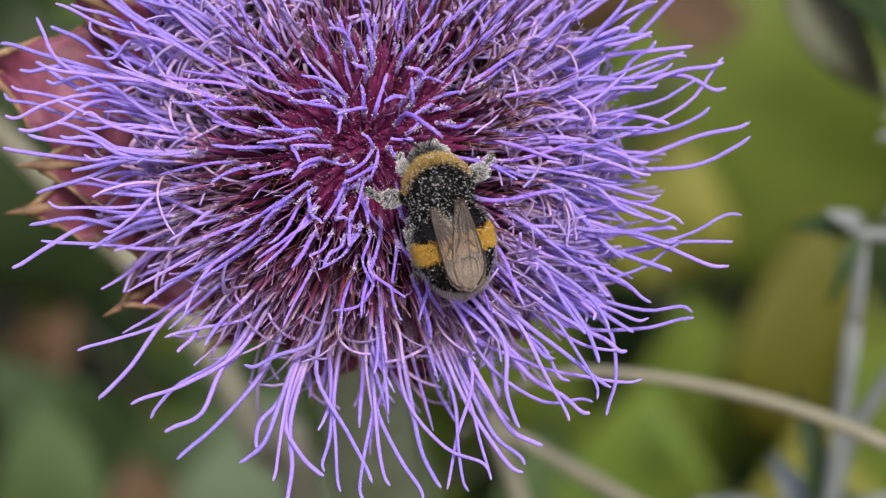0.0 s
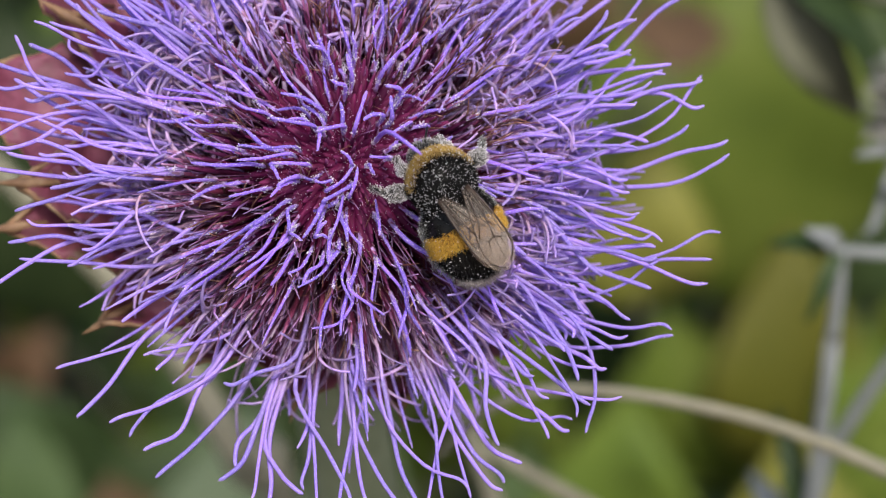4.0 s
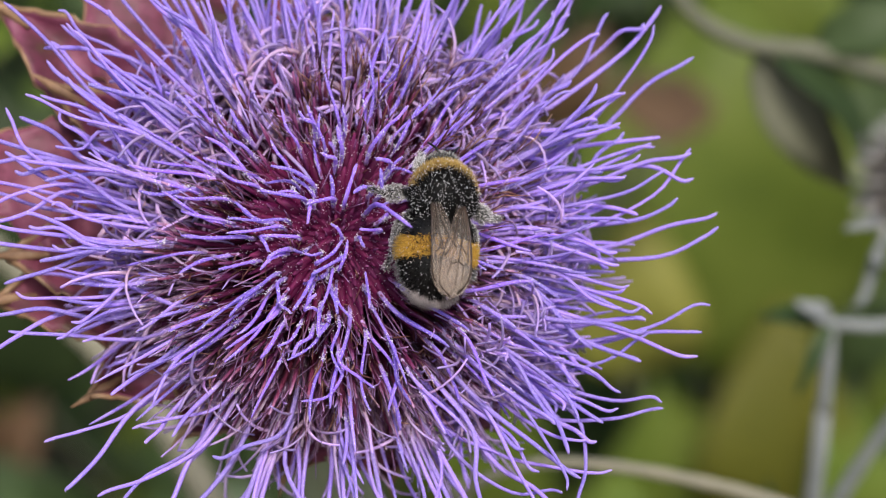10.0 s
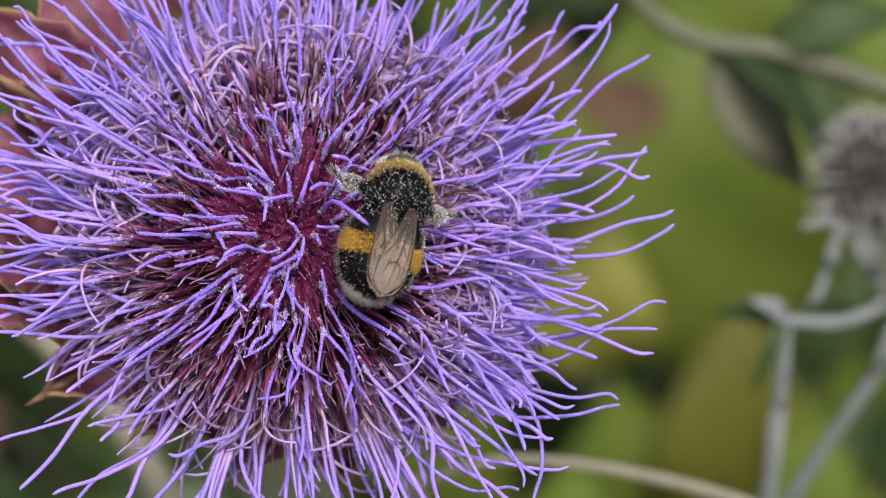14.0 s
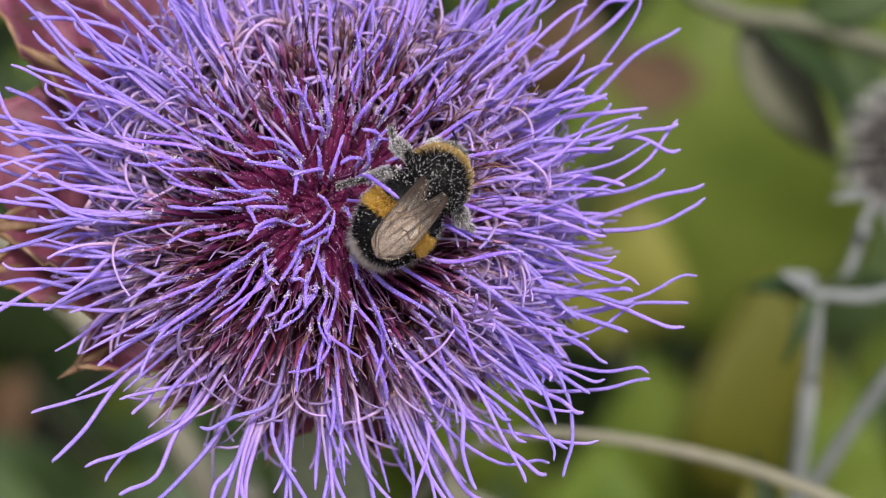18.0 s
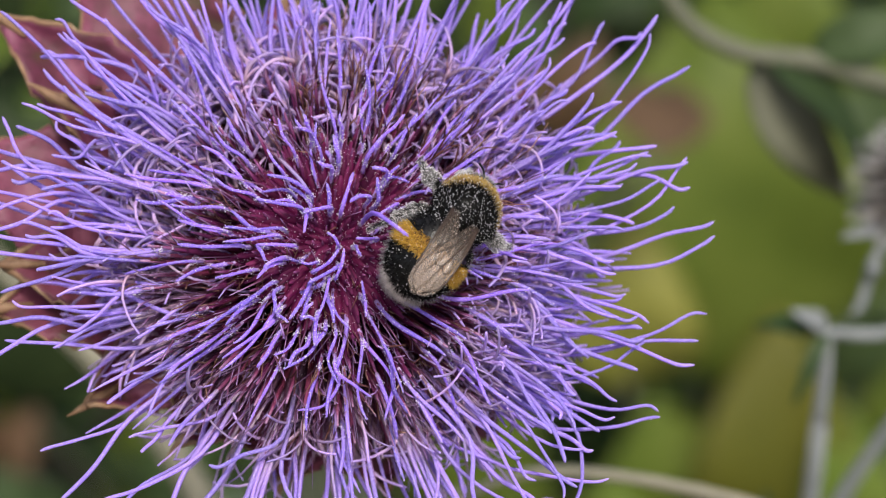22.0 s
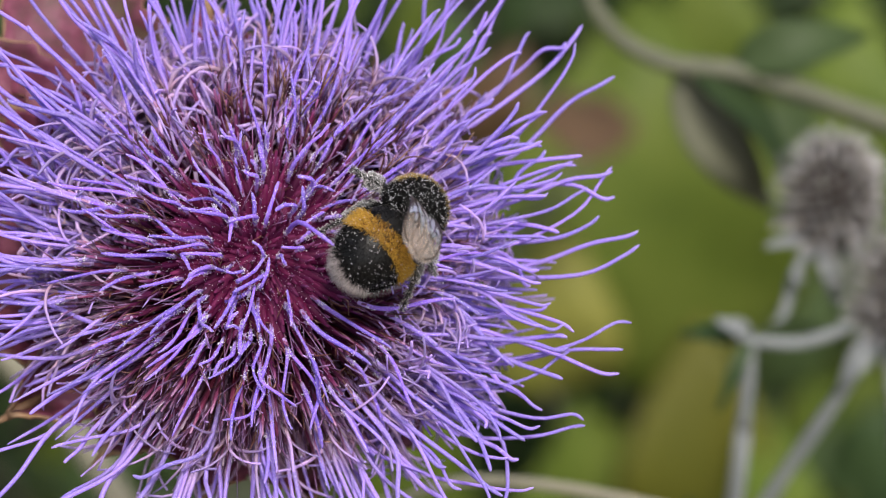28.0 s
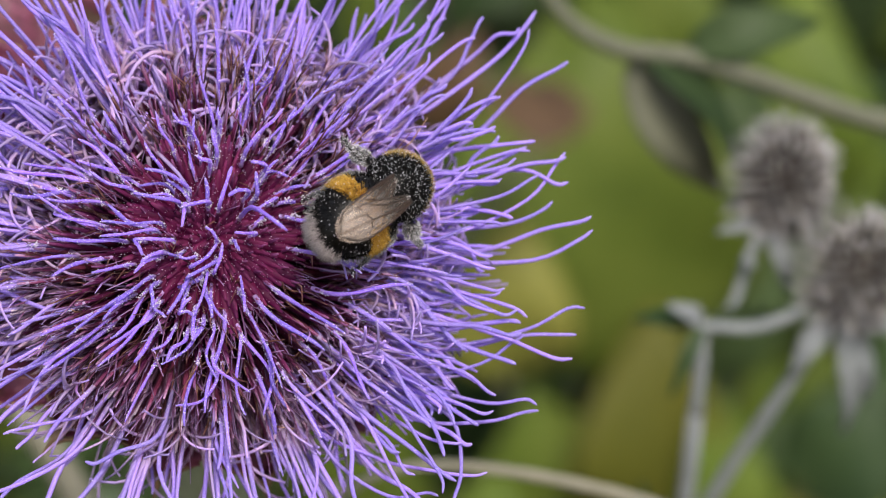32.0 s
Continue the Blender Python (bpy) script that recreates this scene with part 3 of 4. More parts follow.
        radii_s[-2:] *= (0.85, 0.45)
        faded = lat > 60 and rnd.random() < 0.75
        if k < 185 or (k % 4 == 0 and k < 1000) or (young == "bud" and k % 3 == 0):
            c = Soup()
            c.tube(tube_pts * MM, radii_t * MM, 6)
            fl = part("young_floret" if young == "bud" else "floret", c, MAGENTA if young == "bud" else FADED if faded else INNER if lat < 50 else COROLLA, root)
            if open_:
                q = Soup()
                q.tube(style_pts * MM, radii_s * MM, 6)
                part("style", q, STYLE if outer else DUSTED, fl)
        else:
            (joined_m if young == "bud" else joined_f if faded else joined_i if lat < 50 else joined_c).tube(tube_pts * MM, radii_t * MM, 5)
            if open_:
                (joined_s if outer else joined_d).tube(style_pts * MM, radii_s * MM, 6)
        if open_:
            # pollen that clings along the style, with a crumb where it leaves the tube
            for _ in range(70 if lat < 58 else 30):
                u = rnd.random() ** (1.1 if lat < 58 else 1.8) * (n - 1.01)
                j = int(u)
                p = style_pts[j] + (style_pts[j + 1] - style_pts[j]) * (u - j)
                dvec = unit([rnd.gauss(0, 1) for _ in range(3)])
                (dust if rnd.random() < 0.3 else coat).grain((p + dvec * radii_s[j]) * MM, rnd.choice((0.05, 0.065, 0.08, 0.10)) * (1.0 if lat < 58 else 0.75) * MM)
            for _ in range(44 if lat < 62 else 10):
                dust.grain((style_pts[0] + unit(style_pts[1] - style_pts[0]) * rnd.uniform(1.1, 2.2) + np.array([rnd.gauss(0, 0.16) for _ in range(3)])) * MM, rnd.uniform(0.05, 0.11) * MM)
        elif young:
            for _ in range(2):
                dust.grain((tube_pts[-1] + np.array([rnd.gauss(0, 0.5) for _ in range(3)])) * MM, rnd.uniform(0.03, 0.06) * MM)
        d = unit(tube_pts[-1] - tube_pts[0])
        # dark thin threads along the tubes of the inner rings
        if 31 < lat < 74:
            for _ in range(5 if d[1] < -0.2 and lat > 48 else 3 if lat > 44 else 1):
                side = unit(np.cross(d, [rnd.gauss(0, 1) for _ in range(3)]))
                a = tube_pts[1] + (tube_pts[3] - tube_pts[1]) * rnd.uniform(0.1, 0.7)
                ln = rnd.uniform(4, 9)
                pts = [a, a + d * ln * 0.5 + side * ln * rnd.uniform(0.0, 0.14), a + d * ln + side * ln * rnd.uniform(0.05, 0.38)]
                threads.tube(np.array(pts) * MM, np.array([0.09, 0.10, 0.04]) * rnd.uniform(0.7, 1.4) * MM, 4)
        # pale lobes at the mouth of the older tubes, curling into loops
        if lat > 59:
            az = math.degrees(math.atan2(d[1], d[0]))
            sunny, low = -70 < az < 60, -160 < az < -20
            tan_patch = 20 < az < 75 and lat < 72
            for _ in range(0 if -165 < az < -40 and rnd.random() < 0.68 else (2 if short else 1) + (3 if (sunny or 60 < az < 170) and not tan_patch and rnd.random() < 0.8 else 0)):
                side = unit(np.cross(d, [rnd.gauss(0, 1) for _ in range(3)]))
                p = tube_pts[2] + (tube_pts[3] - tube_pts[2]) * rnd.uniform(0.3, 1.0)
                h, pts, curl = unit(d + side * rnd.uniform(0.1, 0.6)), [], rnd.choice((-1, 1)) * rnd.uniform(0.6, 4.0) * (0.5 if low else 1.3 if az > 40 else 1)
                ln = rnd.uniform(6, 12)
                ax = unit(np.cross(h, side))
                for j in range(9):
                    pts.append(p.copy())
                    h = unit(h + np.cross(ax, h) * curl / 8 + np.array([rnd.gauss(0, 0.05) for _ in range(3)]))
                    p = p + h * ln / 8
                r0 = rnd.uniform(0.17, 0.34) if az > 40 else rnd.uniform(0.14, 0.28)
                made += 1
                one = Soup() if made % 4 == 0 and made < 1000 else lobes
                one.tube(np.array(pts) * MM, np.array([r0 * (1 - 0.4 * j / 8) for j in range(9)]) * MM, 5)
                if one is not lobes:
                    part("corolla_lobe", one, LOBE, root)
        patch = 40 < lat < 75 and d[1] > 0 and d[0] > -0.1
        ring = 36 < lat < 62
        if 30 < lat and rnd.random() < (0.9 if patch else 0.6 if ring else 0.45):
            for _ in range(3 if patch else 2):
                side = unit(np.cross(d, [rnd.gauss(0, 1) for _ in range(3)]))
                p = tube_pts[-1] * (rnd.uniform(0.80, 1.04) if patch else rnd.uniform(0.66, 0.95))
                ln = rnd.uniform(3, 7) if patch else rnd.uniform(2, 5.5)
                pts = [p, p + d * ln * 0.5 + side * 0.4, p + d * ln + side * rnd.uniform(0.4, 2.4)]
                dry.tube(np.array(pts) * MM, np.array([0.08, rnd.uniform(0.05, 0.14) if patch else rnd.uniform(0.05, 0.15), 0.03]) * MM, 4)
        # short torn lilac shards and loose grains over the dark ring
        if 36 < lat < 66:
            for _ in range(rnd.choice((0, 0, 1))):
                side = unit(np.cross(d, [rnd.gauss(0, 1) for _ in range(3)]))
                p = tube_pts[-1] * rnd.uniform(0.86, 1.03) + np.array([rnd.gauss(0, 0.7) for _ in range(3)])
                ln, bend = rnd.uniform(1.8, 4.5), rnd.uniform(0.1, 0.9)
                pts = [p, p + unit(d + side * bend * 0.6) * ln * 0.55, p + unit(d + side * bend) * ln]
                one = Soup()
                one.tube(np.array(pts) * MM, np.array([0.10, rnd.uniform(0.10, 0.18), 0.05]) * MM, 5)
                part("corolla_shard", one, SHARD, root)
        if lat < 66:
            for _ in range(3):
                p = tube_pts[2] + (tube_pts[3] - tube_pts[2]) * rnd.random() + np.array([rnd.gauss(0, 0.6) for _ in range(3)])
                dust.grain(p * MM, rnd.choice((0.025, 0.03, 0.04, 0.055)) * MM)
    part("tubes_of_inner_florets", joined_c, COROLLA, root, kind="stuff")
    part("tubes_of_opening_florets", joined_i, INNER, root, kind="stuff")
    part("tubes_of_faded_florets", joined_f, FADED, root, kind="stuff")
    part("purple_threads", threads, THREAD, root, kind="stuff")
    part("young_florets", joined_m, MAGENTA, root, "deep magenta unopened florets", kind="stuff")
    part("styles_of_inner_florets", joined_s, STYLE, root, kind="stuff")
    part("dusted_styles", joined_d, DUSTED, root, "violet styles dusted with pale pollen", kind="stuff")
    part("corolla_lobes", lobes, LOBE, root, "thin curling pale mauve lobes", kind="stuff")
    part("dry_bristles", dry, DRY, root, "brown dry bristles between the florets", kind="stuff")
    part("pollen", dust, CRUMBS, root, "white pollen grains on the styles", kind="stuff")
    part("pollen_coat", coat, COAT, root, "lilac pollen coat that roughens the styles", kind="stuff")
    # bracts: azimuth, reach, width, rise of the tip
    for az, reach, width, rise in ((143.5, 51.5, 13, -3), (127, 53, 19, -7), (165, 48, 18, -6), (150, 39.5, 8, 0), (181, 39, 13, -3), (188, 41, 13, -6), (172, 40, 16, -11), (211, 33.5, 10, -4), (231, 28, 11, -4), (44, 35, 12, -6), (70, 33, 13, -6),
                                   (100, 36, 13, -8), (15, 30, 12, -7), (345, 29, 12, -8), (315, 29, 12, -8), (285, 28, 12, -8), (258, 27, 12, -7)):
        bract(root, az, reach, width, rise)
    # ribbed stalk
    s = Soup()
    inv = FLOWER.inverted()
    line = curve_points([tuple(inv @ Vector(p)) for p in ((-0.0036, 0.040, 1.067), (-0.006, 0.058, 1.045), (-0.004, 0.075, 0.99), (0.01, 0.09, 0.85), (0.03, 0.12, 0.45), (0.03, 0.13, -0.02))], 40)
    s.tube(line, np.linspace(0.0055, 0.012, len(line)), 12)
    part("stalk", s, STEM, root, "thick grey-green ribbed stalk")
    return root


def bract(root, az, reach, width, rise):
    """A broad leathery scale with a wavy, toothed margin, a dry tan rim and a spine at its tip."""
    g = random.Random(int(az * 7))
    a = radians(az)
    out, side, up = np.array([math.cos(a), math.sin(a), 0]), np.array([-math.sin(a), math.cos(a), 0]), np.array([0, 0, 1.0])
    rows, left, right = [], [], []
    n, phase = 34, g.uniform(0, 6.3)
    for i in range(n):
        t = i / (n - 1)
        c = out * (17 + (reach - 17) * t) + up * (-9 + (rise + 9) * t + 2.2 * math.sin(t * 3.1))
        w = width / 2 * float(np.interp(t, (0, 0.28, 0.46, 0.62, 0.78, 0.91, 1.0), (0.70, 0.95, 1.0, 0.84, 0.52, 0.20, 0.02)))
        edge = [w * (1 + 0.04 * math.sin(t * 15 + phase + k) + (0.20 * (1 - (t * 7.3 + 0.37 * k + phase) % 1.0) ** 2 if 0.3 < t < 0.93 else 0)) + 0.1 for k in (0, 1)]
        row = []
        for u in np.linspace(-1, 1, 13):
            ww = edge[0] if u < 0 else edge[1]
            lift = 1.3 * u * u + 0.9 * math.sin(t * 9 + az + 2.5 * u) + 0.25 * math.cos(u * 14) * (1 - t) + 0.5 * abs(u) ** 3 * math.sin(t * 22 + phase + u)
            row.append(c + side * ww * u - up * 2.2 * (1 - abs(u)) * (1 - t) + up * lift)
        rows.append(row)
        left.append(row[0])
        right.append(row[-1])
    s = Soup()
    s.sheet(np.array(rows) * MM, 0.0007)
    b = part("bract", s, BRACT, root, "mauve-purple bract with a toothed dry tan margin")
    for line in (left, right):
        s = Soup()
        line = np.array(line)[6:]
        s.tube(line * MM, np.array([0.04 + 0.13 * max(0, math.sin(j * 0.55 + phase)) + 0.40 * (j / len(line)) ** 2 for j in range(len(line))]) * MM, 6)
        part("dry_margin", s, BRACT_EDGE, b)
    s = Soup()
    tip = np.array(rows[-1][6])
    s.tube(np.array([tip - out * 5.0 + up * 0.3, tip - out * 1.0 + up * 0.3, tip + out * 2.8 + up * 0.5]) * MM, np.array([0.3, 0.75, 0.05]) * MM, 7)
    part("spine", s, BRACT_EDGE, b, "dry tan spine")


flower()

# ---- the plants behind ----
def stalk(parent, name, ctrl, r0, r1, mat, label="", n=24):
    s = Soup()
    pts = curve_points(ctrl, n)
    rad = [(r0 + (r1 - r0) * i / (len(pts) - 1)) * (1 + 0.06 * math.sin(i * 2.1)) for i in range(len(pts))]
    s.tube(pts, rad, 10)
    return part(name, s, mat, parent, label)


def blade(parent, name, base, tip, width, mat, droop=0.0, face=(0, -0.6, 0.8), label="", fold=0.15, tooth=0.0):
    """A leaf from base to tip, broad in the middle, folded along its rib, with a wavy edge."""
    base, tip, face = np.asarray(base, float), np.asarray(tip, float), unit(face)
    ln = np.linalg.norm(tip - base)
    d = (tip - base) / ln
    side = unit(np.cross(d, face))
    up = np.cross(side, d)
    seed = rnd.uniform(0, 9)
    rows = []
    for i in range(15):
        t = i / 14
        c = base + d * ln * t + up * ln * (0.12 * math.sin(t * 3.14) - droop * t * t)
        w = width / 2 * (math.sin(math.pi * min(1, t ** 0.75)) ** 0.8 * (1 - 0.25 * t) + 0.02) * (1 + tooth * math.sin(t * 40))
        rows.append([c + side * w * u + up * (fold * w * abs(u) + 0.06 * width * math.sin(seed + 9 * t + 2 * u) * abs(u)) for u in np.linspace(-1, 1, 9)])
    s = Soup()
    s.sheet(rows, 0.0008)
    lf = part(name, s, mat, parent, label)
    q = Soup()
    rib = [np.array(r[4]) - up * 0.001 for r in rows]
    q.tube(rib, np.linspace(0.02, 0.004, 15) * width * 0.6, 6)
    part("midrib", q, mat, lf)
    return lf


def spiny_head(parent, c, r, axis=(0.1, -0.2, 1.0), seed=1):
    """A spent sea-holly head: an egg-shaped cone with short grey spikes all round and stiff bracts under it."""
    g = random.Random(seed)
    axis = unit(axis)
    x = unit(np.cross(axis, (0, 1, 0.2)))
    y = np.cross(axis, x)
    c = np.asarray(c, float)
    core = Soup()
    core.ball((0, 0, 0), (r * 0.62, r * 0.85, r * 0.62), 12, 16)
    core.v = [tuple(c + x * v[0] + axis * v[1] + y * v[2]) for v in core.v]
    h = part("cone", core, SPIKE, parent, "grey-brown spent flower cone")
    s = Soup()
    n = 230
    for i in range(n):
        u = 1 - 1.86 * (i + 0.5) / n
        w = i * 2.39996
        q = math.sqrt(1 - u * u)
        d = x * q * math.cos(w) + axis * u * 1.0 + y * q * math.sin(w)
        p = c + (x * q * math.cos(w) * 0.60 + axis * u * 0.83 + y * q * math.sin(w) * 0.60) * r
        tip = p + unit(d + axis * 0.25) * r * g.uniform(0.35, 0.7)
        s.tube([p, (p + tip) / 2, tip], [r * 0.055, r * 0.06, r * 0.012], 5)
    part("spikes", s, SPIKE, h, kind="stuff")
    return h


def eryngium():
    root = tagged(new("sea_holly"), "silvery sea holly with spent grey-brown spiny heads", "plant")
    stalk(root, "stem", [(0.079, 0.085, -0.02), (0.0795, 0.088, 0.5), (0.0806, 0.0955, 0.968), (0.0809, 0.0972, 0.9873), (0.0814, 0.1, 1.0138), (0.0811, 0.1018, 1.0233)], 0.0019, 0.0012, SILVER, n=30)
    stalk(root, "branch", [(0.0811, 0.1018, 1.0228), (0.0906, 0.1015, 1.0226), (0.0995, 0.1026, 1.0254)], 0.0011, 0.0012, SILVER)
    stalk(root, "branch", [(0.0816, 0.1024, 1.0214), (0.0875, 0.1064, 1.0245), (0.0902, 0.1105, 1.0316), (0.0940, 0.1145, 1.0367)], 0.0009, 0.0011, SILVER)
    stalk(root, "branch", [(0.0793, 0.0875, 0.45), (0.0797, 0.098, 0.90), (0.0832, 0.1027, 0.9661), (0.0880, 0.1027, 0.9854), (0.0999, 0.1027, 1.0124), (0.1045, 0.1027, 1.0260)], 0.0018, 0.0012, SILVER, n=30)
    spiny_head(root, (0.0963, 0.1175, 1.0433), 0.0094, (0.1, -0.1, 1), 3)
    spiny_head(root, (0.1083, 0.1047, 1.0318), 0.0098, (0.15, -0.2, 1), 5)
    spiny_head(root, (0.1521, 0.1324, 1.0243), 0.0090, (0.15, -0.2, 1), 8)
    stalk(root, "branch", [(0.0797, 0.0908, 0.70), (0.1236, 0.1221, 0.9035), (0.1513, 0.1324, 1.0173)], 0.0026, 0.0013, SILVER, n=30)
    j = (0.0811, 0.1018, 1.0233)
    # stiff narrow bracts at the fork and under the heads
    for b, t, w, m in ((j, (0.0696, 0.1072, 1.0210), 0.004, DARK), (j, (0.0745, 0.1002, 1.0282), 0.004, SILVER), (j, (0.0986, 0.1096, 1.0198), 0.004, DARK), (j, (0.0755, 0.0953, 1.0122), 0.003, DARK),
                       ((0.1045, 0.1027, 1.0250), (0.0979, 0.0996, 1.0138), 0.005, SILVER), ((0.1055, 0.1027, 1.0250), (0.1120, 0.1050, 0.9960), 0.005, SILVER), ((0.1060, 0.1035, 1.0250), (0.1165, 0.1080, 1.0020), 0.004, SILVER), ((0.1065, 0.1027, 1.0251), (0.1227, 0.1010, 1.0205), 0.005, SILVER),
                       ((0.0940, 0.1145, 1.0367), (0.0846, 0.1124, 1.0360), 0.003, SILVER), ((0.0940, 0.1145, 1.0367), (0.0984, 0.1106, 1.0248), 0.004, SILVER), ((0.0940, 0.1145, 1.0367), (0.1049, 0.1197, 1.0370), 0.003, SILVER),
                       ((0.0898, 0.1095, 1.0306), (0.0893, 0.1055, 1.0326), 0.003, SILVER),
                       ((0.0806, 0.0953, 0.955), (0.0568, 0.1150, 0.951), 0.008, SILVER), ((0.0806, 0.0953, 0.955), (0.0730, 0.1180, 0.961), 0.007, SILVER), ((0.0808, 0.0953, 0.955), (0.1030, 0.1150, 0.953), 0.008, SILVER),
                       ((0.0808, 0.0953, 0.953), (0.0950, 0.1250, 0.945), 0.010, PALE), ((0.0806, 0.0953, 0.953), (0.0660, 0.1250, 0.940), 0.010, PALE), ((0.0806, 0.0960, 0.960), (0.0755, 0.1100, 0.982), 0.006, DARK)):
        blade(root, "spiny_bract", b, t, w, m, 0.05, tooth=0.2)


def thistle_stems():
    root = tagged(new("leaning_stem"), "olive-grey leaning stem with drooping dark leaves", "plant")
    stalk(root, "stem", [(0.20, 0.12, -0.02), (0.19, 0.125, 0.6), (0.1659, 0.1377, 0.9947), (0.1387, 0.1412, 1.0355), (0.1143, 0.1468, 1.0438), (0.0870, 0.1534, 1.0511), (0.0719, 0.1552, 1.0527), (0.0607, 0.1590, 1.0584), (0.0553, 0.1639, 1.0712), (0.0551, 0.1709, 1.1093)], 0.0030, 0.0013, OLIVE, n=54)
    blade(root, "leaf", (0.0770, 0.1540, 1.0518), (0.1005, 0.1477, 1.0270), 0.010, DARK, 0.1, face=(0.5, -0.5, 0.7))
    blade(root, "leaf", (0.0745, 0.1572, 1.0490), (0.0960, 0.1545, 1.0195), 0.013, OLIVE, 0.1, face=(-0.3, -0.8, 0.4))
    blade(root, "leaf", (0.0850, 0.1545, 1.0530), (0.1110, 0.1560, 1.0590), 0.011, BLUEGREEN, 0.1, face=(0, -0.7, 0.6))
    blade(root, "leaf", (0.0584, 0.1620, 1.0673), (0.0411, 0.1707, 1.0739), 0.010, BLUEGREEN, 0.2)
    root = tagged(new("arching_stalk"), "thin tan stalk arching over behind the flower", "plant")
    stalk(root, "stem", [(0.0100, 0.0600, 1.0100), (0.0180, 0.0585, 1.0205), (0.0270, 0.0590, 1.0240), (0.0385, 0.0595, 1.0232), (0.0516, 0.0570, 1.0222), (0.0643, 0.0530, 1.0208), (0.0785, 0.0480, 1.0170), (0.0930, 0.0440, 1.0100), (0.1400, 0.0200, 0.9300), (0.155, 0.02, 0.5), (0.16, 0.02, -0.02)], 0.0007, 0.0017, TAN, n=60)
    root = tagged(new("pale_stalk"), "pale grey-green stalk slanting below the flower", "plant")
    stalk(root, "stem", [(-0.0920, 0.1850, 1.0000), (-0.0710, 0.1740, 0.9820), (-0.0610, 0.1690, 0.9740), (-0.0470, 0.1610, 0.9610), (-0.0310, 0.1460, 0.9380), (-0.0220, 0.1390, 0.9200), (-0.005, 0.135, 0.6), (-0.005, 0.135, -0.02)], 0.0022, 0.005, TAN, n=42)
    root = tagged(new("forked_stalk"), "pale forked stalk behind the lower florets", "plant")
    stalk(root, "stem", [(0.0160, 0.0973, 0.9919), (0.0175, 0.0928, 0.9850), (0.0216, 0.0866, 0.9753), (0.0237, 0.0827, 0.9694), (0.0288, 0.0716, 0.9521), (0.0330, 0.0604, 0.9347), (0.0355, 0.0633, 0.7915), (0.0398, 0.0682, 0.5528), (0.0449, 0.0741, 0.2664), (0.0500, 0.0800, -0.0200)], 0.0014, 0.004, TAN, n=42)
    stalk(root, "branch", [(0.0185, 0.0934, 0.9858), (0.0232, 0.0920, 0.9837), (0.0412, 0.0864, 0.9753), (0.0515, 0.0831, 0.9703), (0.0742, 0.0763, 0.9600), (0.1000, 0.0678, 0.9471), (0.1045, 0.0696, 0.8020), (0.1120, 0.0727, 0.5603), (0.1210, 0.0763, 0.2701), (0.1300, 0.0800, -0.0200)], 0.0012, 0.003, TAN, n=42)


def broad_plant(label, foot, leaves):
    root = tagged(new("leafy_plant"), label, "plant")
    foot = np.array(foot, float)
    for base, tip, width, mat in leaves:
        blade(root, "leaf", base, tip, width, mat, 0.12)
        stalk(root, "leaf_stalk", [foot, (foot + np.array(base)) / 2 + (0, 0.02, 0.05), base], 0.006, 0.003, OLIVE)


eryngium()
thistle_stems()
broad_plant("tall plant with large fresh green leaves, some turning yellow", (0.24, 1.0, -0.02), (
    ((0.198, 0.872, 0.501), (0.198, 0.917, 0.756), 0.240, GREEN), ((0.251, 0.887, 0.479), (0.303, 0.917, 0.704), 0.150, BLUEGREEN), ((0.146, 0.842, 0.516), (0.146, 0.857, 0.629), 0.090, YELLOW),
    ((0.236, 0.812, 0.404), (0.243, 0.842, 0.569), 0.112, GOLD), ((0.296, 0.797, 0.389), (0.273, 0.812, 0.524), 0.075, GREEN), ((0.243, 0.962, 0.599), (0.251, 0.962, 0.779), 0.120, GREEN),
    ((0.326, 0.932, 0.569), (0.341, 0.962, 0.749), 0.135, GREEN), ((0.176, 0.842, 0.359), (0.168, 0.827, 0.509), 0.150, GREEN), ((0.341, 0.797, 0.449), (0.401, 0.812, 0.539), 0.090, DARK), ((0.371, 0.842, 0.329), (0.356, 0.797, 0.494), 0.105, YELLOW),
    ((0.130, 0.780, 0.345), (0.135, 0.790, 0.470), 0.120, GREEN), ((0.245, 0.770, 0.340), (0.240, 0.780, 0.450), 0.110, YELLOW), ((0.310, 0.780, 0.345), (0.305, 0.790, 0.470), 0.110, GREEN), ((0.075, 0.770, 0.335), (0.070, 0.780, 0.440), 0.090, BLUEGREEN),
    ((0.190, 0.950, 0.350), (0.200, 0.965, 0.500), 0.120, BLUEGREEN), ((0.150, 0.955, 0.340), (0.148, 0.970, 0.480), 0.110, BLUEGREEN), ((0.380, 0.960, 0.330), (0.370, 0.970, 0.480), 0.140, GREEN)))
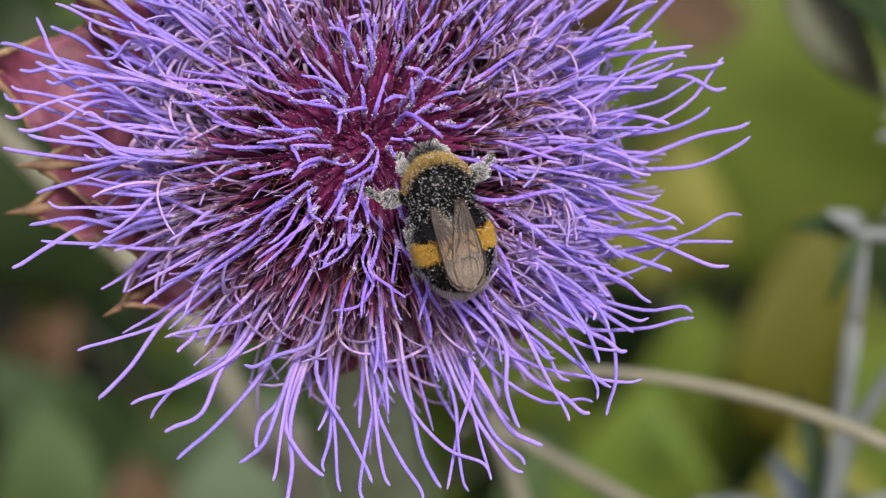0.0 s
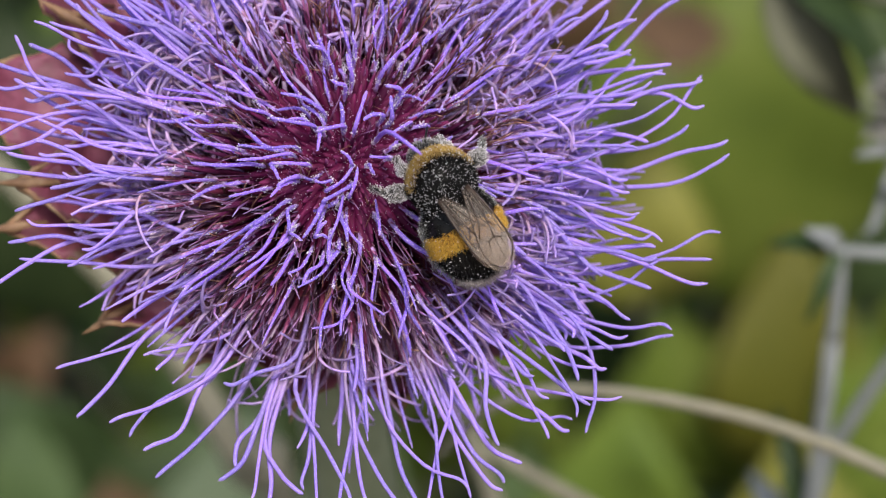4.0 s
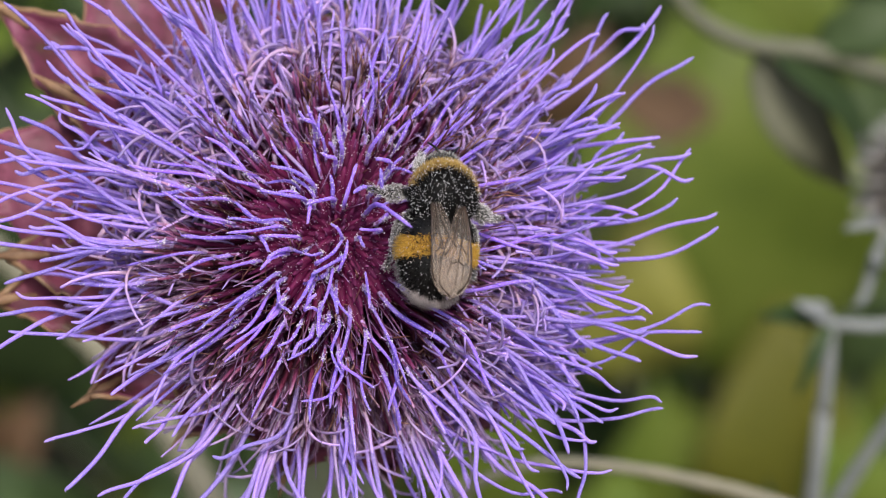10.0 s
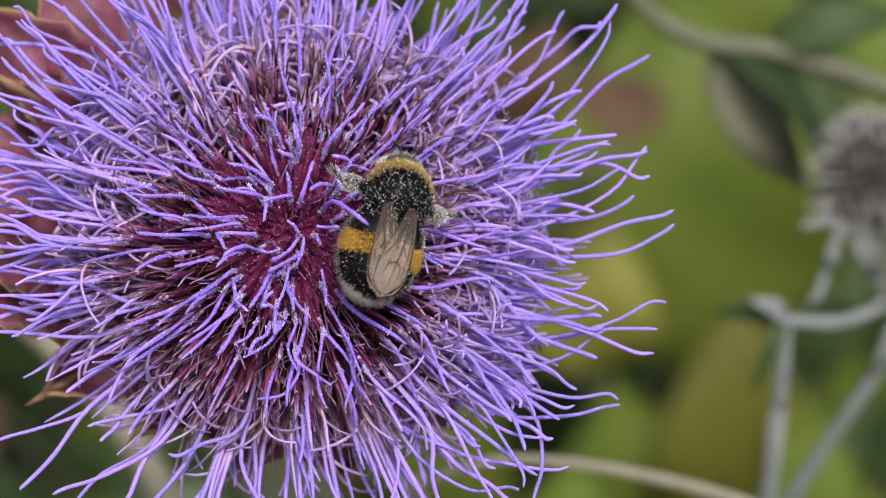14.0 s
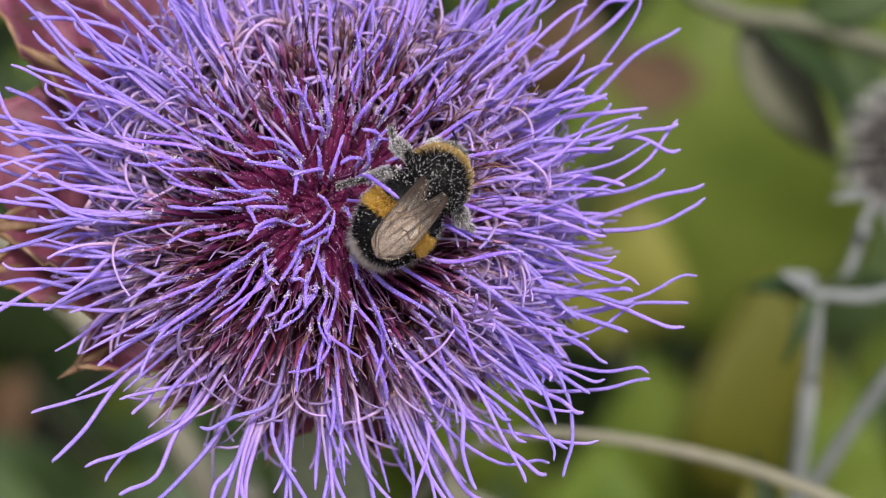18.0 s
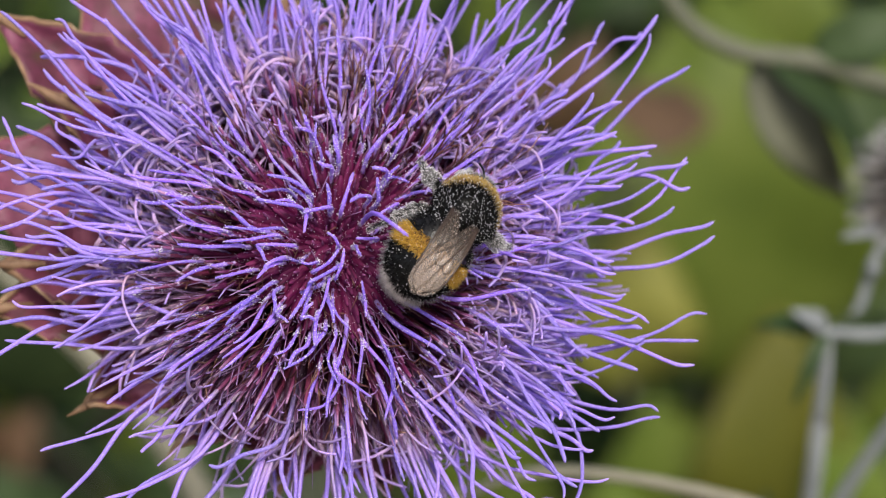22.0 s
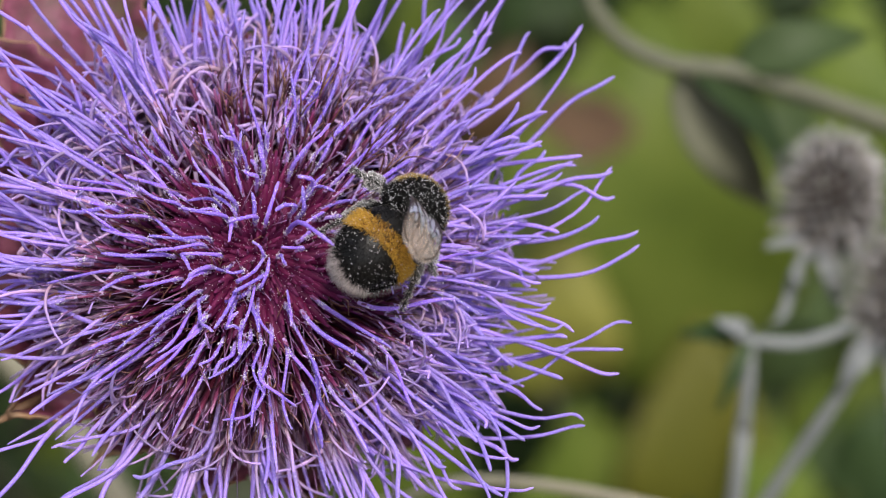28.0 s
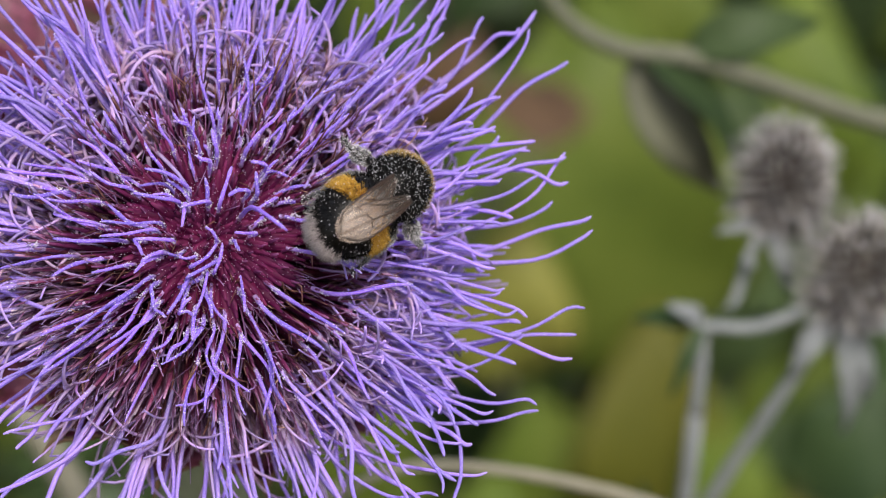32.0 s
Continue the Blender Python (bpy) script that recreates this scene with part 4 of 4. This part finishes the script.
# the deep shade on this plant is painted in by its DARK leaves
broad_plant("leafy plant with deep shade put into its leaf colour and withered brown lower leaves", (-0.15, 1.0, -0.02), (
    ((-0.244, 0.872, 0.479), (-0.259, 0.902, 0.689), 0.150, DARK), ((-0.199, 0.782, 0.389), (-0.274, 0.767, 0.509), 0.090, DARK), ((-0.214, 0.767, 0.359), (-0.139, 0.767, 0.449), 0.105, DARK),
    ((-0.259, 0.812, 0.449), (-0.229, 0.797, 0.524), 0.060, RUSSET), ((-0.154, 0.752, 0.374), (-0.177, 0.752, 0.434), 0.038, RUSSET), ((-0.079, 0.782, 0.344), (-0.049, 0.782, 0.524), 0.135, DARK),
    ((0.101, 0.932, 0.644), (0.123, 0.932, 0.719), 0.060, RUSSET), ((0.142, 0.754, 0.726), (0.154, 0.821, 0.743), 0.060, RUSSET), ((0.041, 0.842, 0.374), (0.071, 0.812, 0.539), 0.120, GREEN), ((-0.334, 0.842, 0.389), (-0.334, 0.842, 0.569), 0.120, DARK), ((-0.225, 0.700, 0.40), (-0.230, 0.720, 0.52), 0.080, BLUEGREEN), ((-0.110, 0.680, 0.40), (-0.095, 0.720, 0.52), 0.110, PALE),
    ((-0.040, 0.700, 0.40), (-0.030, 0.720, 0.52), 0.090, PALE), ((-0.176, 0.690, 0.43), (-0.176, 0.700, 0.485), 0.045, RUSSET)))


def undergrowth():
    """Dense leaves of the bed behind, out to the fence of green; shade and sun are put into the leaf colours."""
    for name, mat, count, seed, label in (("shaded_foliage", DARK, 900, 3, "dense foliage behind the flower, its shade put into the dark leaf colour"), ("foliage", BLUEGREEN, 560, 4, "mixed green foliage further back"), ("sunlit_foliage", GREEN, 440, 5, "brighter green leaves in the bed behind")):
        g = random.Random(seed)
        s = Soup()
        for _ in range(count):
            y = 0.78 + 2.57 * g.random() ** 1.4 if seed > 3 else 1.05 + 2.3 * g.random() ** 1.4
            x = g.uniform(-1, 1) * (0.25 + 0.42 * y)
            top = min(max(0.25, 0.86 - 0.08 * y), 0.34 + 1.2 * (y - 0.78))
            z = g.random() ** 0.7 * top
            ln, w = g.uniform(0.06, 0.16), g.uniform(0.03, 0.07)
            d = unit([g.gauss(0, 0.6), g.gauss(-0.3, 0.5), g.gauss(0.4, 0.6)])
            side = unit(np.cross(d, [g.gauss(0, 0.4), -0.6, 0.8]))
            up = np.cross(side, d)
            c = np.array([x, y, max(z, 0.05)])
            rows = []
            for i in range(6):
                t = i / 5
                ww = w / 2 * (math.sin(math.pi * t ** 0.8) + 0.03)
                rows.append([c + d * ln * t + side * ww * u + up * (abs(u) * ww * 0.2 - ln * 0.2 * t * t) for u in (-1, 0, 1)])
            s.sheet(rows, 0.0008)
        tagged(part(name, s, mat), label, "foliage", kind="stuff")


undergrowth()


# ---- the bumblebee: head to +y, back to +z, millimetres ----
def furry(g, soup, c, radii, count, length, keep, r=0.032, lean=(0, -0.35, 0)):
    c, radii = np.array(c, float), np.array(radii, float)
    for _ in range(count):
        d = unit([g.gauss(0, 1) for _ in range(3)])
        p = c + d * radii
        if not keep(p):
            continue
        nrm = unit(d / radii)
        tip = p + unit(nrm + np.array(lean) + np.array([g.gauss(0, 0.25) for _ in range(3)])) * g.uniform(0.6, 1.15) * length
        soup.hair((p - nrm * 0.1) * MM, tip * MM, r * MM)


def bee():
    g = random.Random(11)
    root = tagged(new("bumblebee"), "black bumblebee with amber collar and band, dusted with white pollen", "bumblebee")
    root.scale = (0.93, 0.93, 0.93)
    tc, tr = (0, 0, 0), (3.5, 3.6, 3.0)
    s = Soup()
    s.ball(tc, np.array(tr) * MM, 14, 24)
    thorax = part("thorax", s, HIDE, root)
    s = Soup()
    furry(g, s, tc, tr, 14000, 1.0, lambda p: math.hypot(p[0], p[1] + 0.8) < 3.75 + g.gauss(0, 0.12) or p[1] < 0.4)
    part("black_fur", s, BLACK_FUR, thorax)
    s = Soup()
    furry(g, s, tc, (tr[0] * 1.02, tr[1] * 1.02, tr[2] * 1.02), 16000, 0.9, lambda p: math.hypot(p[0], p[1] + 0.8) > 3.6 + g.gauss(0, 0.12) and p[2] > -1.8 and p[1] > 0.4, lean=(0, 0.1, 0.1))
    part("collar", s, AMBER_FUR, thorax, "amber fur collar")
    s = Soup()
    for _ in range(950):
        d = unit([g.gauss(0, 1), g.gauss(-0.1, 0.8), abs(g.gauss(0, 1)) + 0.15])
        p = np.array(d) * (np.array(tr) + g.uniform(0.5, 0.95))
        s.grain(p * MM, g.choice((0.025, 0.03, 0.04, 0.05, 0.075)) * MM)
    part("pollen", s, POLLEN, thorax, "white pollen grains", kind="stuff")
    # head
    s = Soup()
    s.ball((0, 3.9 * MM, -1.2 * MM), np.array((1.9, 1.5, 1.7)) * MM, 12, 18)
    head = part("head", s, HIDE, root, m=pose(0, -0.4 * MM, -0.8 * MM))
    s = Soup()
    furry(g, s, (0, 3.9, -1.2), (1.9, 1.5, 1.7), 1500, 0.7, lambda p: True, lean=(0, 0.3, 0.2))
    part("head_fur", s, GREY_FUR, head, "grey pollen-dusted fur")
    for sx in (-1, 1):
        s = Soup()
        s.ball((sx * 1.75 * MM, 4.2 * MM, -1.3 * MM), np.array((0.45, 0.8, 1.1)) * MM, 8, 12)
        part("eye", s, HIDE, head)
        s = Soup()
        s.tube(curve_points([(sx * 0.6, 5.2, -0.9), (sx * 1.1, 6.0, -1.0), (sx * 1.9, 6.7, -2.2)], 8) * MM, np.full(9, 0.14) * MM, 6)
        part("antenna", s, HIDE, head)
    # abdomen, hung from the waist
    ac, ar = (0, -4.2, -0.3), (4.35, 5.6, 3.5)
    s = Soup()
    s.ball(np.array(ac) * MM, np.array(ar) * MM, 20, 28)
    s.v = [(v[0], v[1], v[2] + 0.05 * MM * math.cos(v[1] / MM * 3.6)) for v in s.v]
    ab = part("abdomen", s, HIDE, root, m=pose(0, -2.6 * MM, 0.2 * MM))
    for name, mat, lo, hi, count, ln, label in (("front_fur", BLACK_FUR, -2.3, 9, 5000, 0.8, ""), ("yellow_band", YELLOW_FUR, -4.5, -2.3, 32000, 0.95, "amber-yellow fur band"),
                                               ("black_band", BLACK_FUR, -8.9, -4.5, 13000, 0.5, ""), ("tail", WHITE_FUR, -11, -8.4, 15000, 1.35, "greyish white tail tuft")):
        s = Soup()
        furry(g, s, ac, ar, count, ln, lambda p: lo < p[1] + 0.12 * abs(p[0]) + g.gauss(0, 0.3 if name == "tail" else 0.14) <= hi and (name != "tail" or p[2] < 0.75 + g.gauss(0, 0.25)) or (name == "black_band" and p[1] <= -8.5 and p[2] > 0.6), lean=(0, -0.45, 0))
        part(name, s, mat, ab, label)
    s = Soup()
    furry(g, s, ac, (4.35, 5.6, 3.5), 3600, 1.3, lambda p: p[2] < 0.2 and p[1] < -1)
    part("side_fringe", s, GREY_FUR, ab, "grey pollen-dusted fringe")
    s = Soup()
    for _ in range(420):
        d = unit([g.gauss(0, 1), g.gauss(-0.2, 0.7), abs(g.gauss(0, 0.8)) + 0.05])
        s.grain((np.array(ac) + d * (np.array(ar) + g.uniform(0.3, 0.6))) * MM, g.choice((0.022, 0.03, 0.04, 0.07)) * MM)
    part("pollen", s, POLLEN, ab, "white pollen grains", kind="stuff")
    # wings, folded back over the abdomen
    wings = []
    for sx in (-1, 1):
        s = Soup()
        rows = []
        for i in range(16):
            t = i / 15
            y = -10.8 * t
            half = (0.5 + 1.55 * min(1, t / 0.68) ** 0.9) * (1 if t < 0.7 else math.sqrt(max(0.004, 1 - ((t - 0.7) / 0.3) ** 2.4)))
            mid = sx * (-0.15 - 0.45 * t)
            rows.append([(mid + half * u, y, 1.3 * math.sin(t * 3.1) - 0.35 * u * u * t + 0.05 * math.sin(9 * t + 5 * u) + 0.09 * min(1, 2 * t) * math.sin(12 * u + 2 * t) * (1 - 0.5 * abs(u))) for u in np.linspace(-1, 1, 25)])
        s.sheet(np.array(rows) * MM, 0.03 * MM)
        w = part("wing", s, WING, root, "smoky translucent wing with dark veins", m=pose(sx * 1.65 * MM, -1.4 * MM, (3.0 + 0.2 * (sx > 0)) * MM, -1, 0, 0))
        rows = np.array(rows)
        q = Soup()

        def on_wing(t, u):
            i, j = min(14.99, t * 15), min(23.99, (u + 1) * 12)
            a, b, f, k = int(i), int(j), i - int(i), j - int(j)
            p = (rows[a, b] * (1 - f) + rows[a + 1, b] * f) * (1 - k) + (rows[a, b + 1] * (1 - f) + rows[a + 1, b + 1] * f) * k
            return p + (0, 0, 0.04)
        o = sx
        for run, r in ((((0, .9), (.3, .95), (.6, .95), (.8, .9), (.93, .6)), .10), (((0, .6), (.3, .75), (.6, .72)), .08), (((0, .1), (.2, .25), (.42, .2), (.6, .1)), .07), (((0, -.3), (.2, -.35), (.4, -.5), (.55, -.8)), .06),
                       (((.0, .4), (.15, .55), (.3, .4), (.42, .2)), .06), (((.3, .4), (.33, .75)), .05), (((.42, .2), (.5, .5), (.52, .73)), .05), (((.6, .1), (.64, .45), (.6, .72)), .05), (((.42, .2), (.45, -.15), (.4, -.5)), .05),
                       (((.6, .1), (.62, -.3), (.55, -.8)), .05), (((.6, .1), (.75, .1), (.85, .2)), .03), (((.62, -.3), (.75, -.4)), .03), (((.64, .45), (.8, .5)), .03), (((0, -.8), (.3, -.95), (.6, -.95), (.85, -.8), (.97, 0)), .05)):
            pts = curve_points([on_wing(t, u * o) for t, u in run], 10)
            q.tube(pts * MM, np.linspace(r * 1.7, r * 0.95, len(pts)) * MM, 4)
        part("veins", q, VEIN, w)
        wings.append(w)
    # legs: hip, knee, ankle, foot for each pair, built from the hip
    legs = []
    for name, hip, knee, ankle, foot, fat in (("foreleg", (1.6, 1.6, -2.2), (1.0, 0.8, -0.1), (1.3, 2.0, -1.2), (1.1, 3.0, -2.2), 0.8), ("middle_leg", (2.4, -0.3, -2.0), (2.0, 0.3, 0.8), (3.9, 0.2, -0.3), (5.6, 1.4, -2.0), 1.2),
                                            ("hind_leg", (2.3, -2.0, -2.0), (2.0, -1.3, 0.6), (2.4, -4.4, -0.5), (3.0, -7.4, -2.6), 0.7)):
        for sx in (-1, 1):
            k, a, f = (np.array([sx * v[0], v[1], v[2]]) for v in (knee, ankle, foot))
            hipv = np.array([sx * hip[0], hip[1], hip[2]])
            s = Soup()
            s.tube(np.array([(0, 0, 0), k * 0.5, k]) * MM, np.array([0.45, 0.62 * fat, 0.4]) * MM, 8)
            leg = part(name, s, HIDE, root, m=pose(*(hipv * MM)))
            s = Soup()
            s.tube(np.array([k, k + (a - k) * 0.6, a]) * MM, np.array([0.32, 0.62 * fat, 0.42]) * MM, 8)
            part("tibia", s, HIDE, leg)
            s = Soup()
            s.tube(np.array([a, a + (f - a) * 0.35, a + (f - a) * 0.7 + (0, 0, 0.3), f]) * MM, np.array([0.34, 0.28, 0.18, 0.1]) * MM, 7)
            part("tarsus", s, HIDE, leg)
            s, dust = Soup(), Soup()
            for p0, p1, rr, cnt in ((np.zeros(3), k, 0.55 * fat, 450), (k, a, 0.68 * fat, 1100), (a, f, 0.26, 300)):
                ax = unit(p1 - p0)
                for _ in range(cnt):
                    u = g.random()
                    nrm = unit(np.cross(ax, [g.gauss(0, 1) for _ in range(3)]))
                    p = p0 + (p1 - p0) * u + nrm * rr * (0.7 + 0.3 * math.sin(3.1 * u))
                    tip = p + unit(nrm + ax * 0.5) * g.uniform(0.2, 0.5)
                    s.hair(p * MM, tip * MM, 0.03 * MM)
                    if g.random() < 0.3:
                        dust.grain(tip * MM, g.uniform(0.03, 0.075) * MM)
            part("leg_fur", s, CREAM_FUR, leg, "pale pollen-dusted leg hairs")
            part("pollen", dust, POLLEN, leg, kind="stuff")
            legs.append(leg)
    return root, ab, wings, legs


BEE, ABDOMEN, WINGS, LEGS = bee()


# ---- the hoverfly that passes ----
def hoverfly():
    root = tagged(new("hoverfly"), "small black and yellow striped hoverfly in flight", "fly")
    s = Soup()
    s.ball((0, 0, 0), (0.0013, 0.0016, 0.0012))
    part("thorax", s, HIDE, root)
    s = Soup()
    s.ball((0, 0.0024, 0), (0.0012, 0.0009, 0.0011))
    part("head", s, RUSSET, root)
    for i in range(6):
        s = Soup()
        r = 0.0013 * math.sin(math.pi * (0.25 + 0.11 * i))
        y = -0.0016 - 0.0011 * i
        s.tube([(0, y, 0), (0, y - 0.0006, 0), (0, y - 0.0011, 0)], [r, r * 1.05, r * 0.95], 10)
        part("stripe", s, FLY_YELLOW if i % 2 == 0 else HIDE, root)
    for sx in (-1, 1):
        s = Soup()
        s.sheet([[(sx * (0.001 + 0.006 * t), 0.0012 * math.sin(3 * t) * u - 0.002 * t, 0.001 + 0.0008 * t) for u in (-1, 0, 1)] for t in np.linspace(0, 1, 8)], 0.00004)
        part("wing", s, WING, root)
    return root


FLY = hoverfly()


# ---- what moves ----
# seconds, place across and up the flower (mm), heading (degrees from its right)
CRAWL = [(0, 7.3, -7.3, 108), (0.5, 8.0, -6.1, 104), (1, 7.6, -5.5, 98), (1.5, 7.4, -5.9, 106), (2, 8.7, -5.1, 100), (2.5, 7.6, -4.4, 115), (4.5, 10.4, -4.6,
         121), (5, 9.1, -1.4, 126), (5.5, 8.8, -1.6, 125), (6, 8.7, -2.1, 121), (6.5, 10.1, -1.1, 112), (7, 9.2, -0.6, 110), (7.5, 7.1, -1.4, 119), (8, 6.6,
         -2.0, 114), (8.5, 9.8, -0.4, 98), (9, 10.1, -0.3, 92), (9.5, 10.7, 1.4, 86), (10, 11.2, 2.0, 84), (10.5, 10.7, 2.6, 86), (11, 9.3, 2.8, 96), (11.5,
         9.6, 2.4, 96), (12, 9.9, 3.1, 96), (12.5, 9.1, 2.5, 97), (13, 10.3, 2.6, 85), (13.5, 10.8, 0.8, 76), (14, 11.0, 1.6, 74), (14.5, 9.5, 1.9, 77), (16.5,
         12.5, 0.7, 41), (17, 11.6, 0.4, 41), (17.5, 11.9, 0.9, 46), (18, 11.9, 0.5, 50), (18.5, 11.2, 1.3, 53), (19, 12.5, 1.9, 53), (19.5, 12.6, 1.8, 50),
         (20, 12.0, 2.1, 53), (20.5, 11.9, 2.1, 55), (21, 12.9, 0.3, 39), (21.5, 14.0, 0.8, 40), (22, 14.0, 1.2, 50), (22.5, 13.6, 1.4, 53), (23, 14.4, 1.3,
         44), (23.5, 13.1, 1.4, 52), (24, 14.3, 0.7, 39), (24.5, 15.8, 2.7, 43), (25, 15.5, 1.7, 39), (25.5, 16.5, 2.0, 42), (27.5, 16.8, 2.3, 43), (28, 16.6,
         2.5, 44), (28.5, 17.5, 2.2, 36), (29, 17.0, 1.7, 33), (29.5, 17.6, 2.1, 33), (30, 18.5, 2.6, 28), (30.5, 20.1, 2.0, 17), (31, 19.9, 1.7, 15), (31.5,
         19.9, 1.5, 27), (32, 19.9, 3.5, 35)]
# seconds, nose-down tilt, lift (mm)
DIP = [(0, 0, 0), (2.5, 2, 0), (4.5, 4, 0), (5.5, 2, 0), (14.5, -2, 0), (16.5, 0, 0), (24, 0, 0), (25.5, 4, 0), (27.5, 6, 0), (28, 20, -0.3), (29, 16, -0.3), (30, 26, -0.3), (30.5, 34, -0.3), (31, 34, -0.3), (31.5, 20, -0.3), (32, 6, 0)]
# seconds, sideways swing of the folded wings, their lift
FOLD = [(0, 0, 0), (0.5, 3, 0), (1, 7, 0), (2.5, 8, 0), (5, 11, 0), (6, 15, 0), (7, 19, 0), (8, 13, 0), (8.5, 7, 0), (9, 6, 0), (9.5, 11, 0), (10, 8, 0), (10.5, 14, 0), (11, 24, 0), (11.5, 14, 0), (12, 14, 0), (13, -1, 0), (14, 4, 0), (14.5, 2, 0),
        (16.5, -6, 0), (17, -5, 0), (17.5, 4, 0), (18, 0, 0), (18.5, 8, 0), (19, 6, 0), (20, 3, 0), (21, -3, 0), (22, 6, 0), (22.5, 16, 0), (23, 8, 0), (24, 2, 0), (25, 8, 0), (27.5, 6, 4), (28, 10, 26), (28.5, 4, 18), (29, -10, 13), (29.5, -14, 16),
        (30, -18, 22), (30.5, -12, 28), (31, -12, 31), (31.5, -14, 20), (32, 0, 0)]


def motions():
    inner = FLOWER.to_3x3()
    spot = FLOWER.translation

    def tilt_at(t):
        return tuple(float(np.interp(t, [d[0] for d in DIP], [d[i] for d in DIP])) for i in (1, 2))
    rows = []
    for t, u, v, heading in CRAWL:
        nose, lift = tilt_at(t)
        far = 25.0 + lift
        top = Vector((u, v, far))
        normal = Vector((u * 0.45, v * 0.45 - 4, 30)).normalized()
        ahead = Vector((math.cos(radians(heading)), math.sin(radians(heading)), 0))
        ahead = (ahead - normal * ahead.dot(normal)).normalized()
        right = ahead.cross(normal)
        turn = Matrix((right, ahead, normal)).transposed()
        m = (inner @ turn).to_4x4() @ pose(0, 0, 0, -nose)
        m.translation = spot + inner @ (top * MM)
        rows.append((t, m))
    walk(BEE, rows)
    walk(ABDOMEN, [(t, pose(0, -2.6 * MM, 0.2 * MM, 4 + 3 * math.sin(t * 2.3) + 0.8 * tilt_at(t)[0] + float(np.interp(t, (14.5, 16.5, 24, 27.5), (0, 11, 11, 0))), 0, 3 * math.sin(t * 0.9))) for t in np.arange(0, 32.1, 0.5)])
    for w, sx in zip(WINGS, (-1, 1)):
        walk(w, [(t, pose(sx * 1.65 * MM, -1.4 * MM, (3.0 + 0.2 * (sx > 0)) * MM, -1 - up, 0, yaw + sx * (1 + 0.1 * up - float(np.interp(t, (0, 16, 17, 22, 25.5, 27.5), (7, 7, 7, 9, 9, 8)))))) for t, yaw, up in FOLD])
    for i, leg in enumerate(LEGS):
        home = leg.matrix_basis.translation.copy()
        walk(leg, [(t, pose(*home, 8 * math.sin(t * 2.1 + i * 1.3), 6 * math.sin(t * 1.3 + i), 16 * math.sin(t * 1.7 + i * 2.2) + 8 * math.sin(t * 3.9 + i) - (float(np.interp(t, (15, 17, 25, 27), (0, 30, 30, 0))) if i == 4 else 0))) for t in np.arange(0, 32.1, 0.5)])
    walk(FLY, [(0, pose(0.20, 0.10, 1.10, 0, 0, 60)), (14, pose(0.19, 0.09, 1.10, 0, 0, 60)), (16.5, pose(0.12, 0.09, 1.10, 0, 0, 70)), (16.6, pose(0.085, 0.09, 1.09, 0, 0, 80)), (16.7, pose(0.067, 0.084, 1.069, 0, 0, 40)), (16.8, pose(0.073, 0.082, 1.065, 0, 0, -80)),
               (16.9, pose(0.085, 0.079, 1.061, 0, 0, -110)), (17.0, pose(0.0872, 0.067, 1.0405, 0, 10, -100)), (17.1, pose(0.10, 0.06, 1.03, 0, 0, -90)), (17.3, pose(0.15, 0.06, 1.02, 0, 0, -80)), (20, pose(0.24, 0.05, 1.05, 0, 0, -80)), (32, pose(0.25, 0.05, 1.05, 0, 0, -80))])


motions()
